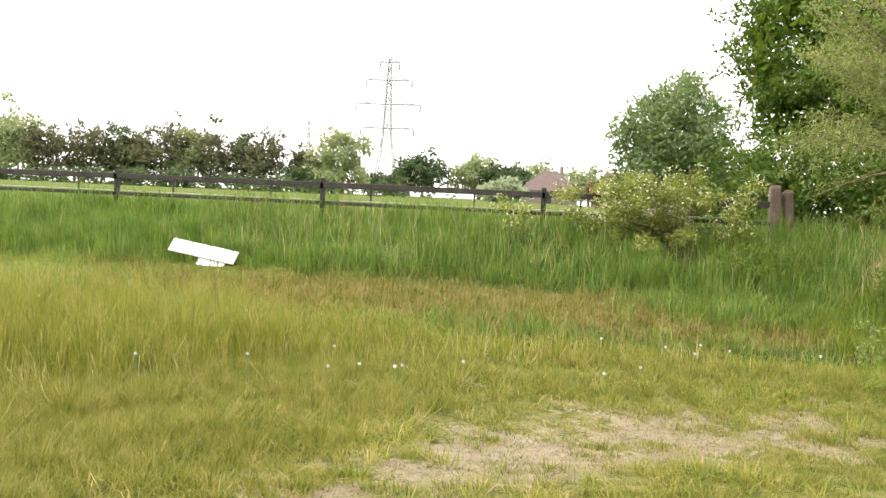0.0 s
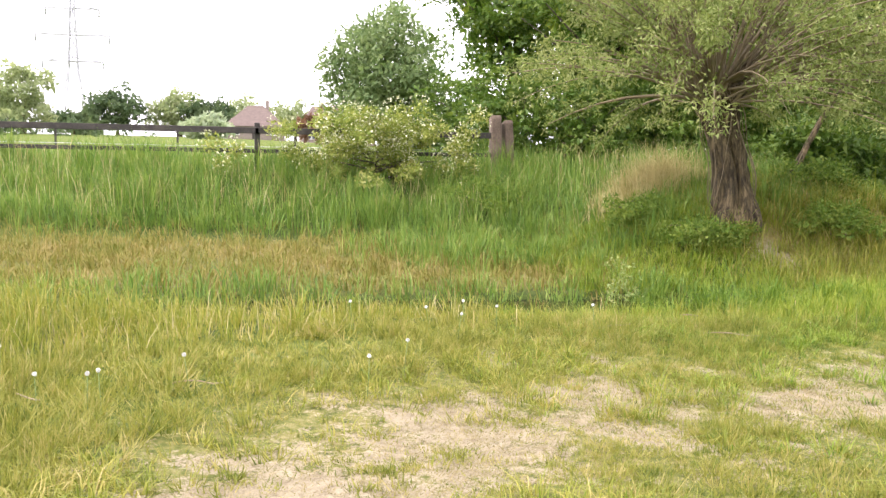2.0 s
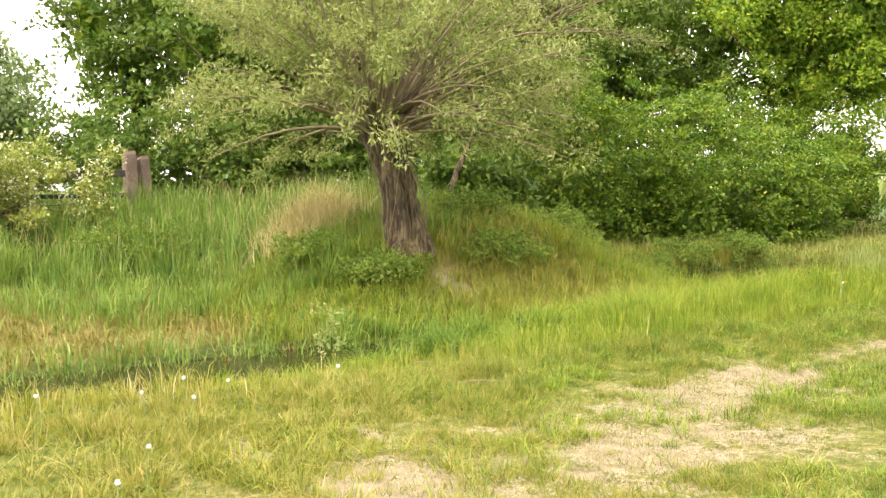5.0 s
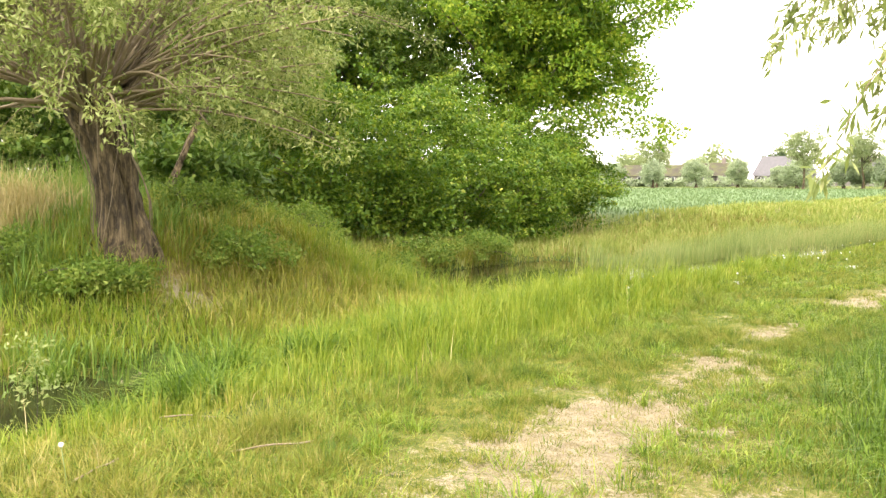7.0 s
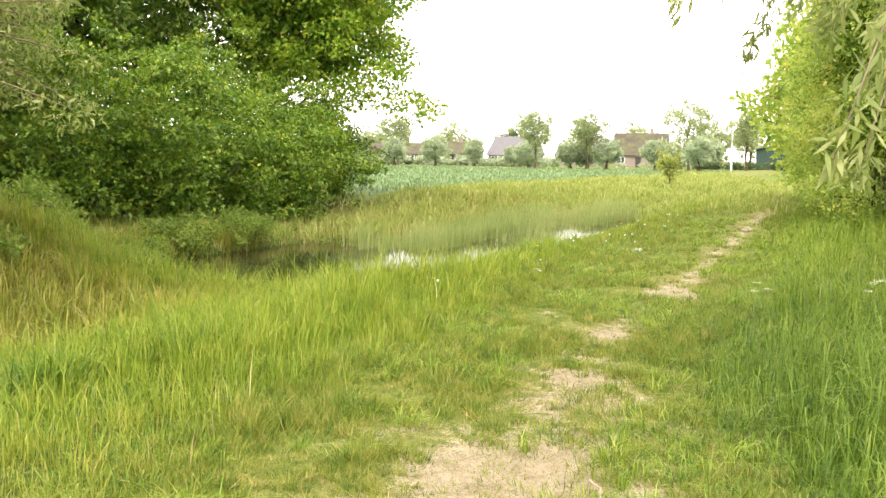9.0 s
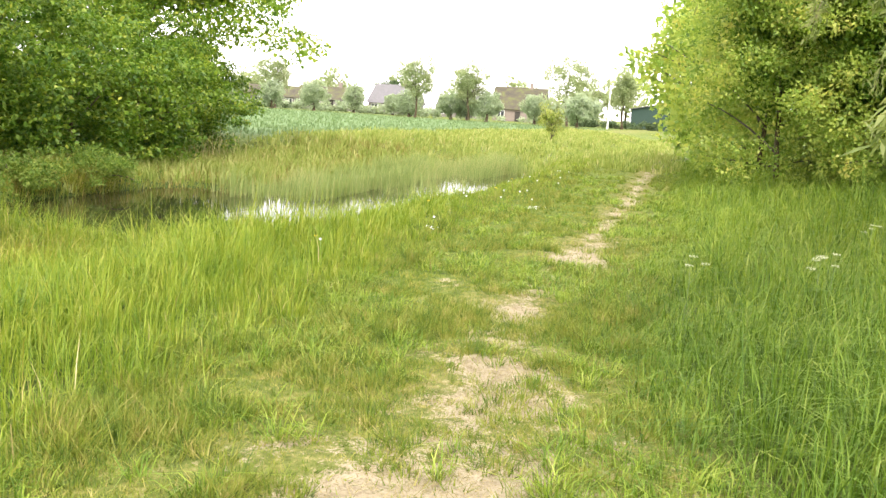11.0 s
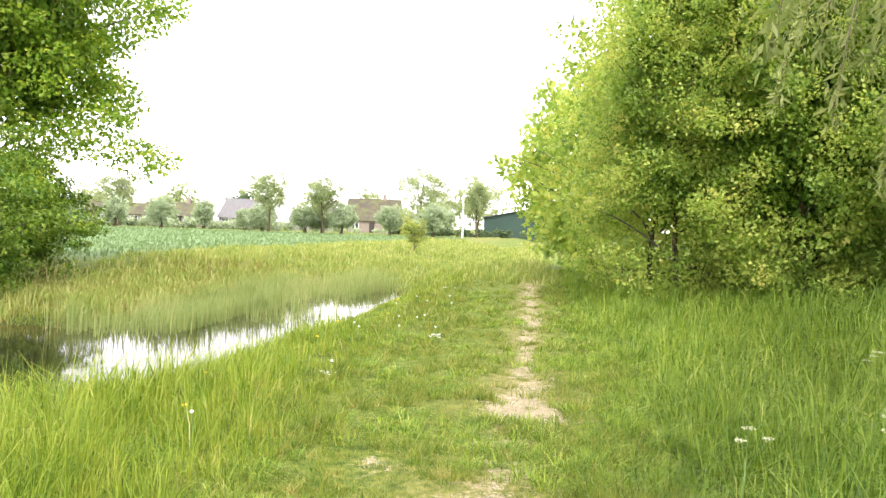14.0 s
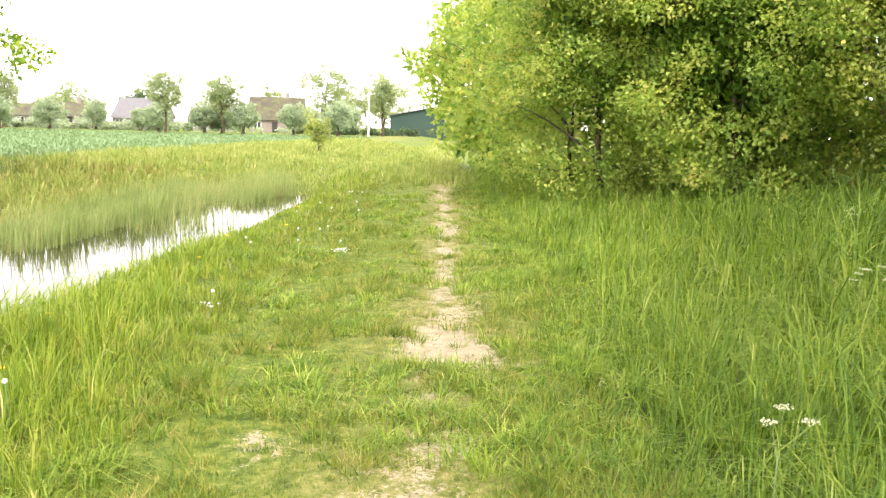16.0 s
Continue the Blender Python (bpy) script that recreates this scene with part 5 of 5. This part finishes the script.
# ---- willow overhanging the path ----
def hanging_willow():
    x, y = 5.7, 10.6
    z = float(height(x, y)) - 0.05
    top = thing("crack_willow", pose(x, y, z), "leaning willow with long shoots hanging over the path", "tree")
    rng = np.random.default_rng(17)
    trunk = Shape()
    u = np.linspace(0, 1, 12)
    trunk.tube(np.c_[-1.6 * u ** 1.3, -1.2 * u ** 1.5, 5.2 * u], 0.2 - 0.1 * u, 12, 0.04, 5)
    part("trunk", trunk.mesh("trunk", M["bark"]), None, top, "slim leaning grey trunk")
    second = Shape()
    second.tube(np.c_[0.5 + 1.1 * u, -0.3 - 0.6 * u, 4.4 * u], 0.13 - 0.07 * u, 9, 0.04, 8)
    part("trunk", second.mesh("trunk", M["bark"]), None, top, "second slim trunk leaning away")
    crown = np.array([-1.6, -1.2, 5.2])
    at_all, out_all = [], []
    ends = [(1.85, -1.0, 1.62), (1.92, 0.3, 1.52), (2.0, -0.4, 1.95), (2.25, 1.2, 1.8), (2.4, 3.3, 2.0), (2.6, 6.0, 2.0), (2.0, 3.3, 2.6), (0.95, 1.4, 2.8), (1.3, 1.0, 2.95),
            (1.7, 2.5, 2.55), (1.8, 0.6, 2.4), (2.7, 4.5, 2.25), (2.2, -0.2, 2.6), (2.5, 2.2, 2.3), (3.0, 5.0, 2.0), (3.1, 3.4, 2.3), (3.3, 6.6, 2.2), (2.9, 1.4, 2.2)]
    for k in range(20):
        ends.append((rng.uniform(0.95, 2.3), rng.uniform(0.2, 3.0), rng.uniform(2.4, 3.1)))
    for k in range(16):
        ends.append((rng.uniform(1.9, 3.4), rng.uniform(4.3, 6.0), rng.uniform(2.05, 2.9)))
    for k in range(22):
        ends.append((rng.uniform(2.0, 4.2), rng.uniform(0.5, 8.5), rng.uniform(2.3, 3.6)))
    for ex, ey, ez in ends:
        goal = np.array([ex - x, ey - y, ez - z])
        over = goal + np.array([0.5, 0.9, 1.5 + rng.uniform(0, 0.6)])
        s = np.linspace(0, 1, 12)[:, None]
        line = (1 - s) ** 3 * crown + 3 * s * (1 - s) ** 2 * (crown + (over - crown) * 0.5 + [0, 0, 0.9]) + 3 * s ** 2 * (1 - s) * (over + [0, 0, 0.3]) + s ** 3 * goal
        shoot = Shape()
        shoot.tube(line, np.linspace(0.028, 0.0025, 12), 4)
        part("shoot", shoot.mesh("shoot", M["rod"]), None, top)
        n = 300
        f = 1 - rng.random(n) ** 1.4 * 0.6
        i = np.minimum((f * 11).astype(int), 10)
        p = line[i] + (line[i + 1] - line[i]) * (f * 11 - i)[:, None] + rng.normal(size=(n, 3)) * 0.035 * (1 + 3 * (1 - f))[:, None]
        at_all.append(p)
        out_all.append(unit(line[i + 1] - line[i]) * 1.2 + rng.normal(size=(n, 3)) * 0.3)
    part("foliage", leaves("foliage", np.vstack(at_all), np.vstack(out_all), 0.115, 0.024, M["willow"], 0.5, 0.3), None, top, "long narrow pale green leaves")
    clumps = crown_clumps(crown + [0.4, -0.4, 0.6], (2.6, 2.8, 2.0), 90, 0.5, 0.4, -0.7, 0.3, 77)
    at, out = clump_points(clumps, 14000)
    part("crown", leaves("crown", at, out, 0.11, 0.03, M["willow"], 0.4), None, top, "pale grey-green crown")


hanging_willow()


# ---- flowers, tufts and small things ----
def dandelion(yellow):
    top = thing("dandelion" if yellow else "dandelion_clock", pose(0, 0, 0), "yellow dandelion flower on a thin stalk" if yellow else "white dandelion seed head on a pale stalk", "flower", "dandelions in flower" if yellow else "dandelion clocks")
    stem = Shape()
    stem.tube([(0, 0, -0.03), (0.01, 0, 0.12), (0.02, 0.01, 0.26)], [0.003, 0.0028, 0.0025], 5)
    part("stem", stem.mesh("stem", M["stalk"]), None, top)
    if yellow:
        n = 60
        a, r = RNG.uniform(0, 6.28, n), RNG.uniform(0.0, 0.012, n)
        at = np.c_[0.02 + np.cos(a) * r, 0.01 + np.sin(a) * r, np.full(n, 0.258)]
        part("petals", leaves("petals", at, np.c_[np.cos(a), np.sin(a), np.full(n, 0.4)] * 2.5, 0.018, 0.005, M["yellow"], 0, 0.9), None, top)
    else:
        n = 220
        way = unit(RNG.normal(size=(n, 3)))
        part("seed_head", leaves("seed_head", np.array([0.02, 0.01, 0.265]) + way * 0.005, way * 3, 0.010, 0.0045, M["clock"], 0, 0.2), None, top)
    return top


def strew(first, spots, size=(0.8, 1.25)):
    for k, (x, y) in enumerate(spots):
        g = RNG.uniform(*size)
        m = pose(x, y, float(height(x, y)), RNG.uniform(-6, 6), RNG.uniform(-6, 6), RNG.uniform(0, 360))
        if k == 0:
            first.matrix_basis = m
            continue
        copy_thing(first, m)


CLOCKS = [(1.63, -9.7), (1.58, -8.07), (0.54, -8.26), (1.34, -7.85), (1.3, -7.5), (1.38, -7.56), (0.82, -7.03), (0.32, -5.55), (1.06, -5.89), (1.31, -8.8), (-2.2, 4.5), (-1.45, 10.8), (-2.0, 7.3), (-2.3, 15.5), (-2.4, 19)]
CLOCKS += [(RNG.uniform(-1.6, 0.6), RNG.uniform(-8, -3)) for k in range(6)] + [(RNG.uniform(-2.8, -1.6), RNG.uniform(10, 20)) for k in range(12)]
strew(dandelion(False), CLOCKS)
strew(dandelion(True), [(-2.35, 4.8), (-2.9, 6.4), (-2.6, 9), (-3.0, 11.5), (-2.4, 12.4), (-2.9, 16)])


def cow_parsley():
    top = thing("cow_parsley", pose(0, 0, 0), "white cow parsley umbels on a branching green stalk", "flower", "cow parsley beside the path")
    tips = [(0.0, 0.0, 0.6), (0.08, 0.05, 0.56), (-0.07, 0.05, 0.52)]
    stem = Shape()
    stem.tube([(0, 0, -0.05), (0, 0, 0.3), (0, 0, 0.45)], [0.0035, 0.003, 0.0025], 5)
    for t in tips:
        stem.tube([(0, 0, 0.4), (t[0] * 0.6, t[1] * 0.6, 0.5), t], [0.0018, 0.0015, 0.0012], 4)
    part("stem", stem.mesh("stem", M["stalk"]), None, top)
    for t in tips:
        n = 72
        head = np.repeat(np.arange(9), 8)
        a = head * 0.7 + RNG.normal(size=n) * 0.16
        r = np.where(head == 0, 0.004, 0.026) + RNG.normal(size=n) * 0.004
        at = np.c_[t[0] + np.cos(a) * r, t[1] + np.sin(a) * r, t[2] + 0.012 - r * r * 4 + RNG.normal(size=n) * 0.003]
        part("umbel", leaves("umbel", at, np.tile([0, 0, 0.2], (n, 1)), 0.008, 0.0065, M["umbel"], 0, 0.9), None, top)
    return top


strew(cow_parsley(), [(1.16, 3.3), (2.1, 4.0), (2.2, 4.2), (2.96, 6.9), (2.8, 6.75), (4.6, 11.4), (4.4, 11.2), (4.1, 9.2), (4.7, 11.7), (4.2, 9.0)])


def daisy_patch(x, y, reach, n):
    top = thing("daisy_patch", pose(x, y, float(height(x, y))), "low patch of small white flowers in the turf", "flower", "white flower patches")
    at = np.c_[RNG.normal(size=(n, 2)) * [reach, reach * 0.7], RNG.uniform(0.05, 0.1, n)]
    stems = Shape()
    for p in at:
        stems.tube([(p[0], p[1], -0.03), tuple(p)], [0.0014, 0.001], 3)
    tagged(part("stems", stems.mesh("stems", M["stalk"]), None, top), "thin green stems", kind="stuff")
    petals = np.repeat(at, 9, axis=0)
    a = np.tile(np.arange(9) * 0.7, n)
    tagged(part("petals", leaves("petals", petals, np.c_[np.cos(a), np.sin(a), np.full(len(a), 0.15)] * 4, 0.014, 0.009, M["clock"], 0, 0.9), None, top), "small white petals", kind="stuff")


daisy_patch(-1.55, 11.35, 0.07, 34)
daisy_patch(-2.1, 7.7, 0.035, 18)


def sedge_tuft(x, y, n, tall, label):
    v, q, t = blades(RNG.normal(size=n) * 0.13, RNG.normal(size=n) * 0.13, RNG.uniform(0.5, 1.0, n) * tall, 0.014, 0.5, 0.8, np.full(n, -0.03))
    ob = tagged(new("sedge_tuft", mesh("sedge_tuft", v, q, t, M["lush"])), label, "sedge", "sedge tufts")
    ob.matrix_basis = pose(x, y, float(height(x, y)))


for x, y, n, tall in ((-2.75, -1.65, 320, 0.62), (-3.15, -2.1, 240, 0.5), (-3.3, -1.3, 260, 0.6), (-5.9, -1.2, 220, 0.5), (-3.4, 0.2, 260, 0.55), (-2.9, 1.2, 220, 0.5), (-4.0, -0.35, 420, 0.85), (-4.25, -0.75, 300, 0.7)):
    sedge_tuft(x, y, n, tall, "arching blue-green sedge tuft beside the ditch")
tree("sapling", -3.95, -2.35, (-3.95, -2.35, 0.02), (0.24, 0.24, 0.42), 34, 0.09, 260, (0.05, 0.026), M["reed"], "thin pale-leaved sapling at the water's edge", 0.006, 0.75, 0, 0.2, -1, 0.3, 261, category="sapling")


def stick(x, y, long, turn):
    s = Shape()
    u = np.linspace(0, 1, 7)
    s.tube(np.c_[(u - 0.5) * long, np.sin(u * 6 + turn) * 0.02, 0.012 + 0.02 * np.abs(np.sin(u * 4))], np.full(7, 0.006), 5)
    ob = tagged(new("dry_stick", s.mesh("dry_stick", M["dead"])), "pale dry stick lying in the grass", "stick", "dry sticks")
    ob.matrix_basis = pose(x, y, float(height(x, y)) + 0.03, 0, 0, turn)


for x, y, long, turn in ((-6.81, -8.45, 1.3, 70), (-6.96, -8.25, 0.9, 105), (0.72, -7.0, 0.36, 80), (-0.9, -2.4, 0.5, 60), (1.0, -8.0, 0.3, 40), (-1.2, -3.4, 0.4, 110), (0.9, -0.6, 0.3, 120), (-2.0, -2.2, 0.45, 35)):
    stick(x, y, long, turn)
